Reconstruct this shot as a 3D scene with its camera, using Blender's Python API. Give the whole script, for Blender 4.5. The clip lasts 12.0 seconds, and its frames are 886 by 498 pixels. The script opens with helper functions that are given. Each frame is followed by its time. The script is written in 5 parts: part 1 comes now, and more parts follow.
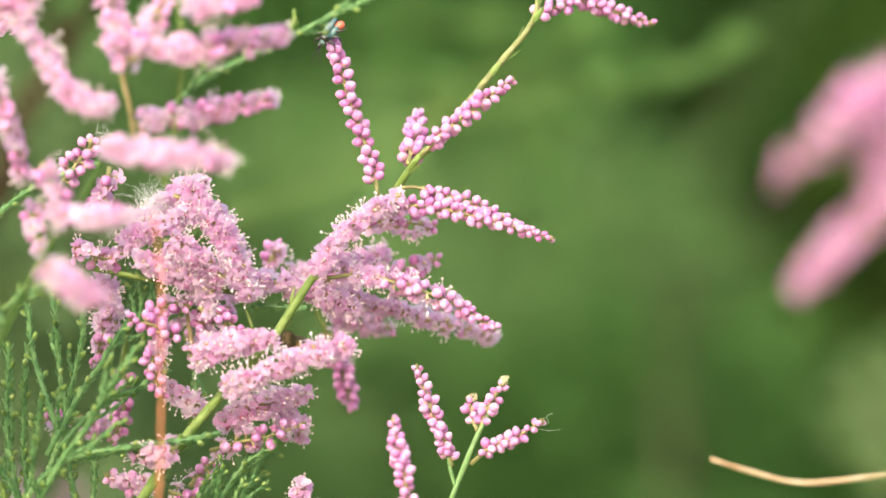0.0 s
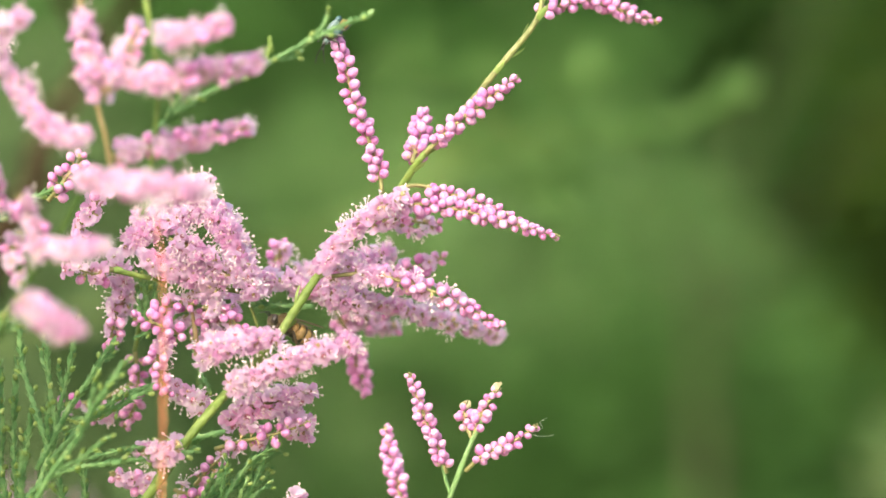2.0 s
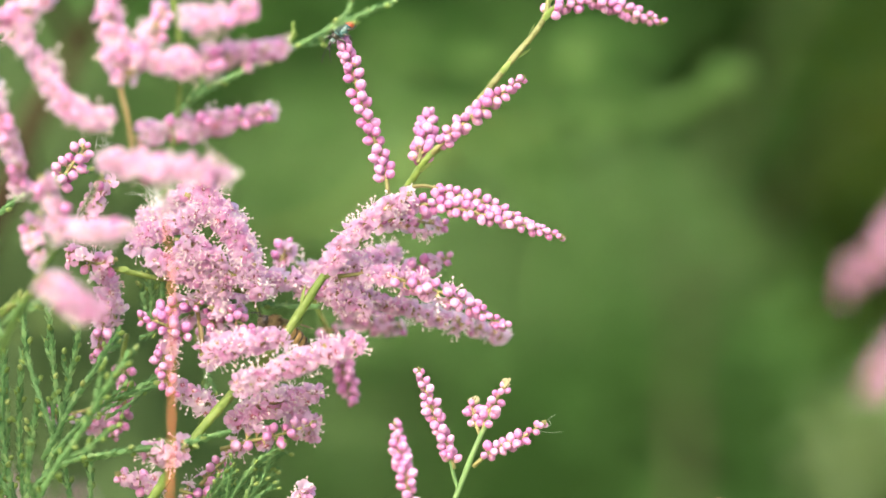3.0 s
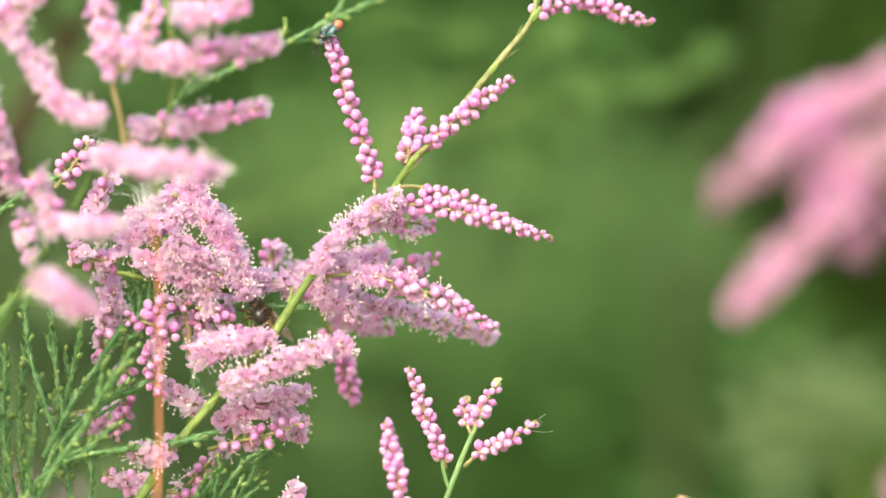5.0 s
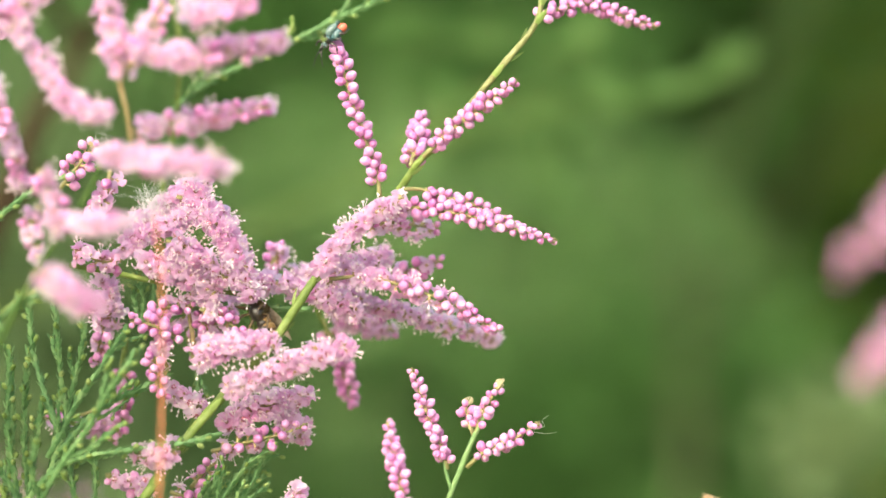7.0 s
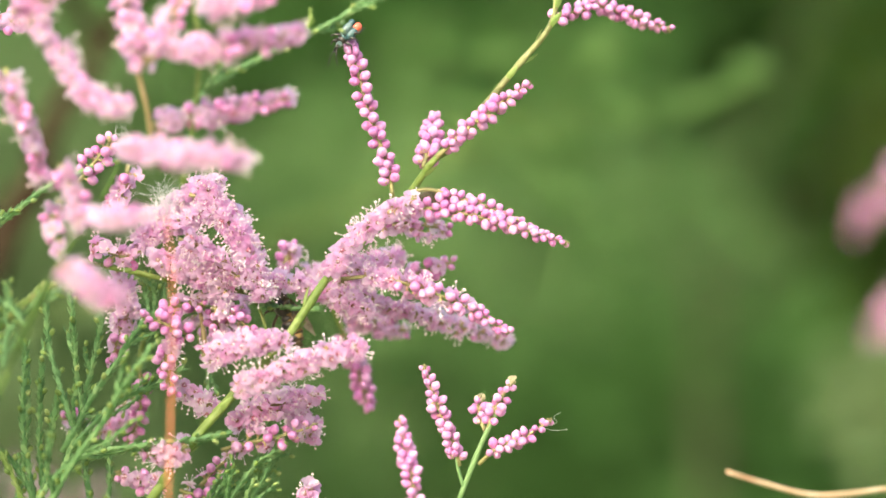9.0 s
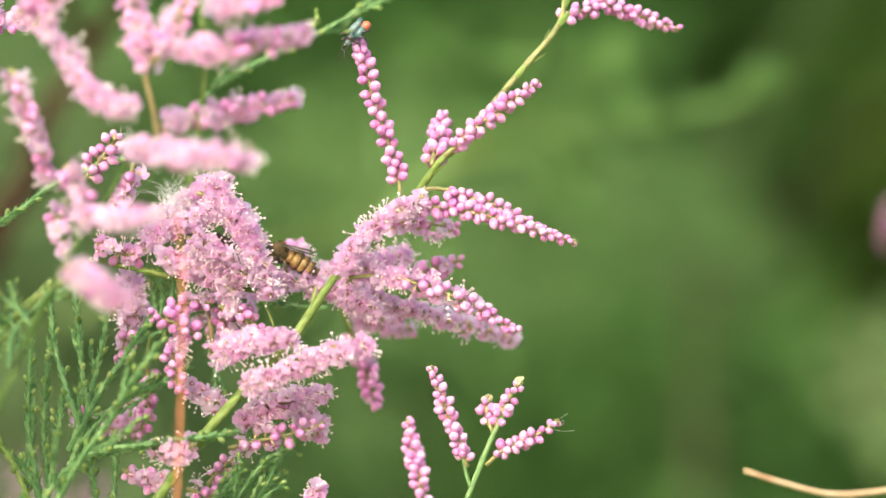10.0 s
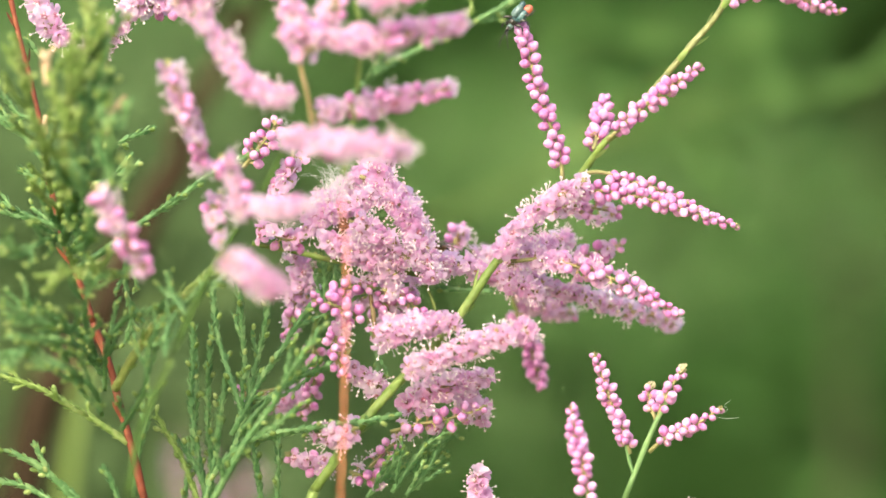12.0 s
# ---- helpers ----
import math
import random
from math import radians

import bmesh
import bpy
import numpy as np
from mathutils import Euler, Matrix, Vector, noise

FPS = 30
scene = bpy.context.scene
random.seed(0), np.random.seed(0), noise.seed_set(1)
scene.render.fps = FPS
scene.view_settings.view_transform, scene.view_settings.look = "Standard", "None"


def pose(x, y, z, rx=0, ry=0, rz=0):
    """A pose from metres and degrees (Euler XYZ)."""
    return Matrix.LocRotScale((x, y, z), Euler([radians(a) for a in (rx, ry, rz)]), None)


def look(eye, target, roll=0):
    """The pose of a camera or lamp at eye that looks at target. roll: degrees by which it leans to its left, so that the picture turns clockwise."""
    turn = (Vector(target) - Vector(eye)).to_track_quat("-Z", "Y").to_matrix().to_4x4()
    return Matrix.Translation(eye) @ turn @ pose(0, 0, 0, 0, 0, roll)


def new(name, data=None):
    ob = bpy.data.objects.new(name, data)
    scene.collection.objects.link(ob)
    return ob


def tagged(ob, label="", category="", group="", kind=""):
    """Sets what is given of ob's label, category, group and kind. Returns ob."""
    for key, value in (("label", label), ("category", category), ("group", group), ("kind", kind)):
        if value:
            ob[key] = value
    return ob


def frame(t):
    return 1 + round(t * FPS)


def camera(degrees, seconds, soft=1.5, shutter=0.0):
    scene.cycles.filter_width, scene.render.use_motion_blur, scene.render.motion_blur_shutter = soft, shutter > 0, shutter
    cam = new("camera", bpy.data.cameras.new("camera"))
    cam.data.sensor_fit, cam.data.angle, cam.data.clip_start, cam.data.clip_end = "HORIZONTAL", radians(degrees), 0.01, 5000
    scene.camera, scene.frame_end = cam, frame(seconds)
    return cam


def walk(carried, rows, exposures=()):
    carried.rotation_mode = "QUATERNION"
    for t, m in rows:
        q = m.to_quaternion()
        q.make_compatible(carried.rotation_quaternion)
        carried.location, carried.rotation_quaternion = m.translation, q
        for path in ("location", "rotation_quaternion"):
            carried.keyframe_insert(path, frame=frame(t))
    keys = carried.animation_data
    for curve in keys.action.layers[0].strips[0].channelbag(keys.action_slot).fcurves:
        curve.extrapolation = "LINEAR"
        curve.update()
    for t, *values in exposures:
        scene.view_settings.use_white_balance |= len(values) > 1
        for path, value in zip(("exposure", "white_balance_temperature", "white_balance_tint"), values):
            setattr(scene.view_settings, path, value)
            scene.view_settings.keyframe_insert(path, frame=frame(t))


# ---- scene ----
# A flowering tamarisk in the wind, seen through a long lens held by hand.
# Lengths of small things are in millimetres, measured from the lens: x right, y away, z up.
EYE = 1.3
FOCUS = 0.64

CAM_ROWS = [
    (0, 0.000, 0.000),
    (0.2, 0.000, 0.449),
    (0.3, 0.009, 0.332),
    (0.5, 0.089, -0.583),
    (0.7, 0.117, -0.951),
    (0.8, 0.108, -0.843),
    (1, 0.139, -0.224),
    (1.2, 0.162, 0.449),
    (1.3, 0.135, 0.601),
    (1.5, 0.152, 0.763),
    (1.7, 0.153, 0.431),
    (2, 0.119, 0.476),
    (2.2, 0.108, 0.682),
    (2.5, 0.059, 0.242),
    (2.7, 0.044, 0.188),
    (4.3, 0.054, 0.063),
    (4.5, 0.055, -0.018),
    (5, 0.038, 0.027),
    (5.5, -0.003, 0.072),
    (6, 0.045, 0.126),
    (6.5, 0.052, 0.108),
    (6.7, 0.058, 0.153),
    (8.3, -0.009, 0.440),
    (8.5, -0.018, 0.458),
    (9, 0.003, 0.547),
    (9.5, -0.017, 0.592),
    (10, 0.017, 0.404),
    (10.5, 0.003, 0.467),
    (11, -0.032, 0.422),
    (11.5, 0.051, 0.386),
    (11.6, 0.108, 0.817),
    (11.7, 0.009, 1.319),
    (11.8, 0.009, 1.463),
    (11.9, 0.054, 2.028),
    (12, -0.196, 2.737),
]

cam = camera(14, 12.0, soft=1.7)
cam.data.dof.use_dof = True
cam.data.dof.focus_distance = FOCUS
cam.data.dof.aperture_fstop = 8.4
walk(cam, [(t, pose(0, 0, EYE, 90 + tilt, 0, turn)) for t, tilt, turn in CAM_ROWS],
     exposures=[(0.0, 1.92, 6900, -2.5), (12.0, 1.92, 6900, -2.5)])

# ---- light: a bright, veiled summer sky ----
world = bpy.data.worlds.new("sky")
scene.world = world
world.use_nodes = True
sky = world.node_tree.nodes.new("ShaderNodeTexSky")
sky.sky_type = "NISHITA"
sky.sun_disc = False
sky.sun_elevation = radians(36)
sky.sun_rotation = radians(206)
sky.air_density, sky.dust_density = 0.7, 5.0
world.node_tree.links.new(sky.outputs[0], world.node_tree.nodes["Background"].inputs[0])
world.node_tree.nodes["Background"].inputs[1].default_value = 0.15
sun = new("sun", bpy.data.lights.new("sun", "SUN"))
sun.data.energy = 0.5
sun.data.angle = radians(60)
sun.data.color = (1.0, 0.97, 0.92)
sun.matrix_world = look((-3.0, -6.2, 5.0), (0, 0, 0))


# ---- materials ----
def material(name, ramp, scale=60.0, rough=0.5, bump=0.0, thin=0.0, spread=0.0, island=False, fine=4.0, gloss=0.3, along=0.0):
    """A surface with a two-scale mottled colour ramp; spread shifts single pieces, thin lets light through, along makes tips paler."""
    mat = bpy.data.materials.new(name)
    mat.use_nodes = True
    nt = mat.node_tree
    bsdf, out = nt.nodes["Principled BSDF"], nt.nodes["Material Output"]
    co = nt.nodes.new("ShaderNodeTexCoord")
    big = nt.nodes.new("ShaderNodeTexNoise")
    big.inputs["Scale"].default_value, big.inputs["Detail"].default_value = scale, 3.0
    small = nt.nodes.new("ShaderNodeTexNoise")
    small.inputs["Scale"].default_value, small.inputs["Detail"].default_value = scale * fine, 2.0
    for n in (big, small):
        nt.links.new(co.outputs["Object"], n.inputs["Vector"])
    add = nt.nodes.new("ShaderNodeMath")
    add.operation = "MULTIPLY_ADD"
    nt.links.new(small.outputs["Fac"], add.inputs[0])
    add.inputs[1].default_value = 0.45
    sub = nt.nodes.new("ShaderNodeMath")
    sub.operation = "MULTIPLY_ADD"
    nt.links.new(big.outputs["Fac"], sub.inputs[0])
    sub.inputs[1].default_value, sub.inputs[2].default_value = 0.9, -0.2
    nt.links.new(sub.outputs[0], add.inputs[2])
    fac = add.outputs[0]
    if spread:
        src = nt.nodes.new("ShaderNodeNewGeometry" if island else "ShaderNodeObjectInfo")
        sp = nt.nodes.new("ShaderNodeMath")
        sp.operation = "MULTIPLY_ADD"
        nt.links.new(src.outputs["Random Per Island" if island else "Random"], sp.inputs[0])
        sp.inputs[1].default_value = spread
        off = nt.nodes.new("ShaderNodeMath")
        off.operation = "SUBTRACT"
        nt.links.new(fac, off.inputs[0])
        off.inputs[1].default_value = spread / 2
        nt.links.new(off.outputs[0], sp.inputs[2])
        fac = sp.outputs[0]
    if along:
        axes = nt.nodes.new("ShaderNodeSeparateXYZ")
        nt.links.new(co.outputs["Object"], axes.inputs[0])
        tip = nt.nodes.new("ShaderNodeMath")
        tip.operation = "MULTIPLY_ADD"
        nt.links.new(axes.outputs["Z"], tip.inputs[0])
        tip.inputs[1].default_value, tip.inputs[2].default_value = along, -along * 0.0011
        both = nt.nodes.new("ShaderNodeMath")
        nt.links.new(fac, both.inputs[0])
        nt.links.new(tip.outputs[0], both.inputs[1])
        fac = both.outputs[0]
    cr = nt.nodes.new("ShaderNodeValToRGB")
    els = cr.color_ramp.elements
    while len(els) < len(ramp):
        els.new(0.5)
    for el, (p, c) in zip(els, ramp):
        el.position, el.color = p, (*c, 1)
    nt.links.new(fac, cr.inputs[0])
    nt.links.new(cr.outputs[0], bsdf.inputs["Base Color"])
    bsdf.inputs["Roughness"].default_value = rough
    bsdf.inputs["Specular IOR Level"].default_value = gloss
    if bump:
        bp = nt.nodes.new("ShaderNodeBump")
        bp.inputs["Strength"].default_value, bp.inputs["Distance"].default_value = bump, 0.2 / scale
        nt.links.new(small.outputs["Fac"], bp.inputs["Height"])
        nt.links.new(bp.outputs[0], bsdf.inputs["Normal"])
    if thin:
        tr = nt.nodes.new("ShaderNodeBsdfTranslucent")
        nt.links.new(cr.outputs[0], tr.inputs["Color"])
        mix = nt.nodes.new("ShaderNodeMixShader")
        mix.inputs[0].default_value = thin
        nt.links.new(bsdf.outputs[0], mix.inputs[1])
        nt.links.new(tr.outputs[0], mix.inputs[2])
        nt.links.new(mix.outputs[0], out.inputs["Surface"])
    return mat


BUD = material("bud_pink", [(0.1, (0.49, 0.13, 0.36)), (0.45, (0.64, 0.27, 0.525)), (0.8, (0.76, 0.42, 0.665)), (1.0, (0.83, 0.57, 0.765))], 900, 0.5, 0.25, 0.2, 0.4, gloss=0.2, along=170)
PETAL = material("petal_pink", [(0.12, (0.785, 0.405, 0.65)), (0.42, (0.84, 0.57, 0.785)), (0.85, (0.885, 0.725, 0.86))], 420, 0.7, 0.1, 0.7, 0.5, gloss=0.08)
FILAMENT = material("filament_white", [(0.2, (0.92, 0.74, 0.84)), (0.8, (0.95, 0.88, 0.91))], 500, 0.5, 0, 0.3)
ANTHER = material("anther_pale", [(0.2, (0.84, 0.60, 0.64)), (0.5, (0.90, 0.76, 0.79)), (0.8, (0.94, 0.88, 0.88))], 700, 0.6, 0, 0.2, 0.6)
EYE_DARK = material("flower_throat", [(0.3, (0.42, 0.12, 0.18)), (0.7, (0.68, 0.32, 0.40))], 700, 0.5)
WITHERED = material("withered_cream", [(0.2, (0.50, 0.40, 0.22)), (0.8, (0.78, 0.70, 0.48))], 400, 0.7, 0.1, 0.2)
CALYX = material("calyx_green", [(0.2, (0.36, 0.18, 0.16)), (0.5, (0.46, 0.32, 0.18)), (0.85, (0.55, 0.48, 0.22))], 400, 0.55, 0.1, 0.1, 0.5)
RACHIS = material("rachis_green", [(0.2, (0.17, 0.15, 0.06)), (0.5, (0.25, 0.225, 0.09)), (0.85, (0.37, 0.33, 0.16))], 200, 0.55, 0.2)
STEM = material("stem_green", [(0.2, (0.085, 0.125, 0.022)), (0.5, (0.145, 0.20, 0.043)), (0.85, (0.25, 0.30, 0.09))], 160, 0.5, 0.35, gloss=0.3)
STEM_LIME = material("stem_yellow_green", [(0.2, (0.15, 0.18, 0.045)), (0.5, (0.25, 0.28, 0.085)), (0.85, (0.38, 0.40, 0.16))], 160, 0.5, 0.35, gloss=0.3)
STEM_TAN = material("stem_olive_tan", [(0.2, (0.11, 0.12, 0.04)), (0.5, (0.19, 0.19, 0.072)), (0.85, (0.30, 0.295, 0.135))], 160, 0.5, 0.35, gloss=0.3)
STEM_DEEP = material("stem_deep_green", [(0.2, (0.030, 0.060, 0.012)), (0.5, (0.055, 0.095, 0.022)), (0.85, (0.10, 0.14, 0.042))], 160, 0.75, 0.3, gloss=0.1)
STEM_COOL = material("stem_blue_green", [(0.2, (0.09, 0.17, 0.06)), (0.5, (0.15, 0.25, 0.09)), (0.85, (0.25, 0.34, 0.15))], 160, 0.5, 0.3)
LEAF = material("scale_leaf_green", [(0.15, (0.109, 0.224, 0.083)), (0.5, (0.182, 0.333, 0.130)), (0.9, (0.354, 0.499, 0.218))], 180, 0.55, 0.2, 0.4, 0.5, True)
YOUNG = material("young_leaf_green", [(0.15, (0.17, 0.26, 0.062)), (0.5, (0.28, 0.38, 0.11)), (0.9, (0.44, 0.50, 0.20))], 180, 0.55, 0.2, 0.4, 0.5, True)
PALE = material("pale_leaf_green", [(0.15, (0.095, 0.15, 0.055)), (0.5, (0.145, 0.21, 0.085)), (0.9, (0.22, 0.28, 0.135))], 180, 0.5, 0.2, 0.25, 0.5, True)
RED_BARK = material("red_bark", [(0.15, (0.075, 0.02, 0.01)), (0.5, (0.18, 0.042, 0.02)), (0.85, (0.30, 0.115, 0.058))], 160, 0.55, 0.4, gloss=0.3)
ORANGE_BARK = material("orange_bark", [(0.15, (0.46, 0.13, 0.06)), (0.5, (0.64, 0.21, 0.11)), (0.85, (0.72, 0.33, 0.19))], 140, 0.6, 0.4)
DRY_BARK = material("dry_bark", [(0.15, (0.26, 0.13, 0.07)), (0.5, (0.42, 0.29, 0.18)), (0.85, (0.56, 0.46, 0.33))], 140, 0.7, 0.5)
TAN_BARK = material("tan_bark", [(0.15, (0.26, 0.18, 0.08)), (0.5, (0.38, 0.28, 0.14)), (0.85, (0.50, 0.39, 0.22))], 140, 0.6, 0.4)
FAR_LEAF = material("far_leaf_green", [(0.15, (0.055, 0.12, 0.026)), (0.5, (0.085, 0.168, 0.040)), (0.9, (0.13, 0.225, 0.062))], 90, 0.7, 0.1, 0.3, 0.5, True)
WEB = material("seed_fluff", [(0.2, (0.75, 0.75, 0.72)), (0.8, (0.88, 0.88, 0.86))], 300, 0.6, 0, 0.4)
TEAL = material("beetle_teal", [(0.2, (0.015, 0.035, 0.042)), (0.5, (0.035, 0.085, 0.09)), (0.85, (0.09, 0.17, 0.14))], 900, 0.4, 0.2, gloss=0.6)
TEAL_GREY = material("beetle_grey_teal", [(0.2, (0.05, 0.085, 0.085)), (0.5, (0.10, 0.15, 0.14)), (0.85, (0.20, 0.25, 0.19))], 900, 0.35, 0.3, gloss=0.6)
ORANGE = material("beetle_orange", [(0.2, (0.50, 0.085, 0.05)), (0.8, (0.70, 0.17, 0.10))], 700, 0.4, 0.1, gloss=0.5)
BLACK = material("chitin_black", [(0.2, (0.012, 0.010, 0.008)), (0.8, (0.05, 0.038, 0.03))], 700, 0.3, 0.2, gloss=0.6)
AMBER = material("bee_amber", [(0.2, (0.19, 0.11, 0.04)), (0.5, (0.33, 0.20, 0.075)), (0.85, (0.46, 0.32, 0.15))], 600, 0.45, 0.4)
FUR = material("bee_fur", [(0.2, (0.045, 0.03, 0.013)), (0.8, (0.19, 0.13, 0.055))], 900, 0.8, 0.6)
DARK_FUR = material("dark_fur", [(0.2, (0.04, 0.03, 0.02)), (0.8, (0.14, 0.11, 0.07))], 900, 0.8, 0.6)
DARK_BAND = material("dark_band", [(0.2, (0.045, 0.03, 0.016)), (0.8, (0.16, 0.105, 0.05))], 600, 0.45, 0.4)
WING = material("bee_wing", [(0.2, (0.20, 0.15, 0.10)), (0.8, (0.42, 0.36, 0.28))], 600, 0.2, 0, 0.5, gloss=0.6)


# ---- building helpers ----
def place(p):
    return Vector((p[0] / 1000, p[1] / 1000, EYE + p[2] / 1000))


def curve(pts, n):
    """n points, evenly spaced in parameter, on a smooth line through pts."""
    p = [Vector(q) for q in pts]
    if len(p) == 2:
        return [p[0].lerp(p[1], i / (n - 1)) for i in range(n)]
    p = [2 * p[0] - p[1], *p, 2 * p[-1] - p[-2]]
    out, segs = [], len(p) - 3
    for i in range(n):
        u = i / (n - 1) * segs
        k = min(int(u), segs - 1)
        u -= k
        a, b, c, d = p[k:k + 4]
        out.append(0.5 * (2 * b + (c - a) * u + (2 * a - 5 * b + 4 * c - d) * u * u + (3 * b - a - 3 * c + d) * u ** 3))
    return out


def span(pts):
    line = curve(pts, 24)
    return sum((b - a).length for a, b in zip(line, line[1:]))


def frame_of(z):
    """Two directions across z."""
    z = z.normalized()
    x = z.cross(Vector((0.31, 0.17, 0.93)))
    if x.length < 0.1:
        x = z.cross(Vector((1, 0, 0)))
    x.normalize()
    return x, z.cross(x)


class Shape:
    """Collects faces of one mesh; lengths in millimetres."""

    def __init__(self):
        self.v, self.f, self.m = [], [], []

    def face(self, idx, mat):
        self.f.append(idx)
        self.m.append(mat)

    def tube(self, pts, radii, n=7, mat=0, cap=True):
        base = len(self.v)
        for i, p in enumerate(pts):
            t = pts[min(i + 1, len(pts) - 1)] - pts[max(i - 1, 0)]
            x, y = frame_of(t)
            for k in range(n):
                a = 2 * math.pi * k / n
                self.v.append(p + radii[i] * (math.cos(a) * x + math.sin(a) * y))
        for i in range(len(pts) - 1):
            for k in range(n):
                a, b = base + i * n + k, base + i * n + (k + 1) % n
                self.face((a, b, b + n, a + n), mat)
        if cap:
            self.face(tuple(range(base, base + n))[::-1], mat)
            self.face(tuple(range(len(self.v) - n, len(self.v))), mat)

    def ball(self, c, r, mat=0, z=None, long=1.0, nu=8, nv=5, ridge=0.0):
        """An egg about c, drawn out along z."""
        z = (z or Vector((0, 0, 1))).normalized()
        x, y = frame_of(z)
        base = len(self.v)
        self.v.append(c - z * r * long)
        for j in range(1, nv):
            th = math.pi * j / nv
            for k in range(nu):
                a = 2 * math.pi * k / nu + 0.25 * j
                rr = r * math.sin(th) * (1 + ridge * math.cos(5 * a))
                self.v.append(c - z * math.cos(th) * r * long + rr * (math.cos(a) * x + math.sin(a) * y))
        self.v.append(c + z * r * long)
        top = len(self.v) - 1
        for k in range(nu):
            k2 = (k + 1) % nu
            self.face((base, base + 1 + k2, base + 1 + k), mat)
            for j in range(nv - 2):
                a, b = base + 1 + j * nu, base + 1 + (j + 1) * nu
                self.face((a + k, a + k2, b + k2, b + k), mat)
            a = base + 1 + (nv - 2) * nu
            self.face((a + k, a + k2, top), mat)

    def blade(self, root, tip, side, width, mat=0, hollow=0.25):
        """A small pointed, hollow leaf."""
        d = tip - root
        n = side.cross(d).normalized() * d.length * hollow
        m1, m2 = root + d * 0.35, root + d * 0.7
        b = len(self.v)
        s = side.normalized() * width / 2
        self.v += [root - s * 0.6, root + s * 0.6, m1 - s + n * 0.3, m1 - n * 0.3, m1 + s + n * 0.3,
                   m2 - s * 0.7 + n * 0.35, m2 - n * 0.1, m2 + s * 0.7 + n * 0.35, tip + n * 0.4]
        for q in ((0, 3, 2), (0, 1, 3), (1, 4, 3), (2, 3, 6, 5), (3, 4, 7, 6), (5, 6, 8), (6, 7, 8)):
            self.face(tuple(b + i for i in q), mat)

    def leaf(self, root, tip, side, width):
        """A plain folded leaf for far crowns."""
        d = tip - root
        b, w, c = len(self.v), side.normalized() * width / 2, root + d * 0.45
        n = side.cross(d).normalized() * d.length * 0.12
        self.v += [root, c - w + n, c - n, c + w + n, tip]
        for q in ((0, 2, 1), (0, 3, 2), (1, 2, 4), (2, 3, 4)):
            self.face(tuple(b + i for i in q), 0)

    def mesh(self, name, mats, origin=Vector((0, 0, 0))):
        me = bpy.data.meshes.new(name)
        me.from_pydata([(p - origin) / 1000 for p in self.v], [], self.f)
        for m in mats:
            me.materials.append(m)
        me.polygons.foreach_set("material_index", self.m)
        me.polygons.foreach_set("use_smooth", [True] * len(self.f))
        me.update()
        return me


def thing(name, base, label, category, group=""):
    """A top-level thing whose root stands at base."""
    ob = tagged(new(name), label, category, group)
    ob.location = place(base)
    ob["root"] = [float(c) for c in base]
    return ob


def part(name, shape, mats, parent, label=""):
    """One mesh under a thing, its shape given in the same space as the thing's base."""
    root = parent
    while root.parent:
        root = root.parent
    ob = new(name, shape.mesh(name, mats, Vector(root["root"])))
    ob.parent = parent
    return tagged(ob, label)


# ---- buds and flowers ----
def bud_mesh(i):
    """A closed bud: an egg of wrapped petals in a small five-lobed calyx."""
    rnd = random.Random(100 + i)
    s = Shape()
    bend = Vector((rnd.uniform(-0.15, 0.15), rnd.uniform(-0.15, 0.15), 0))
    s.tube([Vector((0, 0, -0.75)), bend * 0.5 + Vector((0, 0, -0.3)), Vector((0, 0, 0.1))], [0.16, 0.17, 0.3], 5, 1)
    fat = rnd.uniform(0.82, 0.95)
    tall = rnd.uniform(1.85, 2.25)
    nu, nv, base = 15, 8, len(s.v)
    for r in range(nv + 1):
        u = r / nv
        ring = fat * math.sin(math.pi * (0.06 + 0.92 * u)) ** 0.66 * (0.97 + 0.04 * u)
        for k in range(nu):
            a = 2 * math.pi * k / nu + 0.5 * u + i
            wrap = 1.0 + 0.075 * ((2.5 * a / math.pi) % 1.0 - 0.5) * min(1, 2.2 * u)
            s.v.append(Vector((ring * wrap * math.cos(a), ring * wrap * math.sin(a), tall * u - 0.02)))
    for r in range(nv):
        for k in range(nu):
            a, b = base + r * nu + k, base + r * nu + (k + 1) % nu
            s.face((a, b, b + nu, a + nu), 0)
    s.face(tuple(range(base + nv * nu, base + nv * nu + nu)), 0)
    for k in range(5):
        a = 2 * math.pi * k / 5 + i
        d = Vector((math.cos(a), math.sin(a), 0))
        s.blade(d * 0.26, d * fat * 0.99 + Vector((0, 0, rnd.uniform(0.55, 0.8))), d.cross(Vector((0, 0, 1))), 0.8, 1, 0.12)
    return s.mesh("bud", [BUD, CALYX])


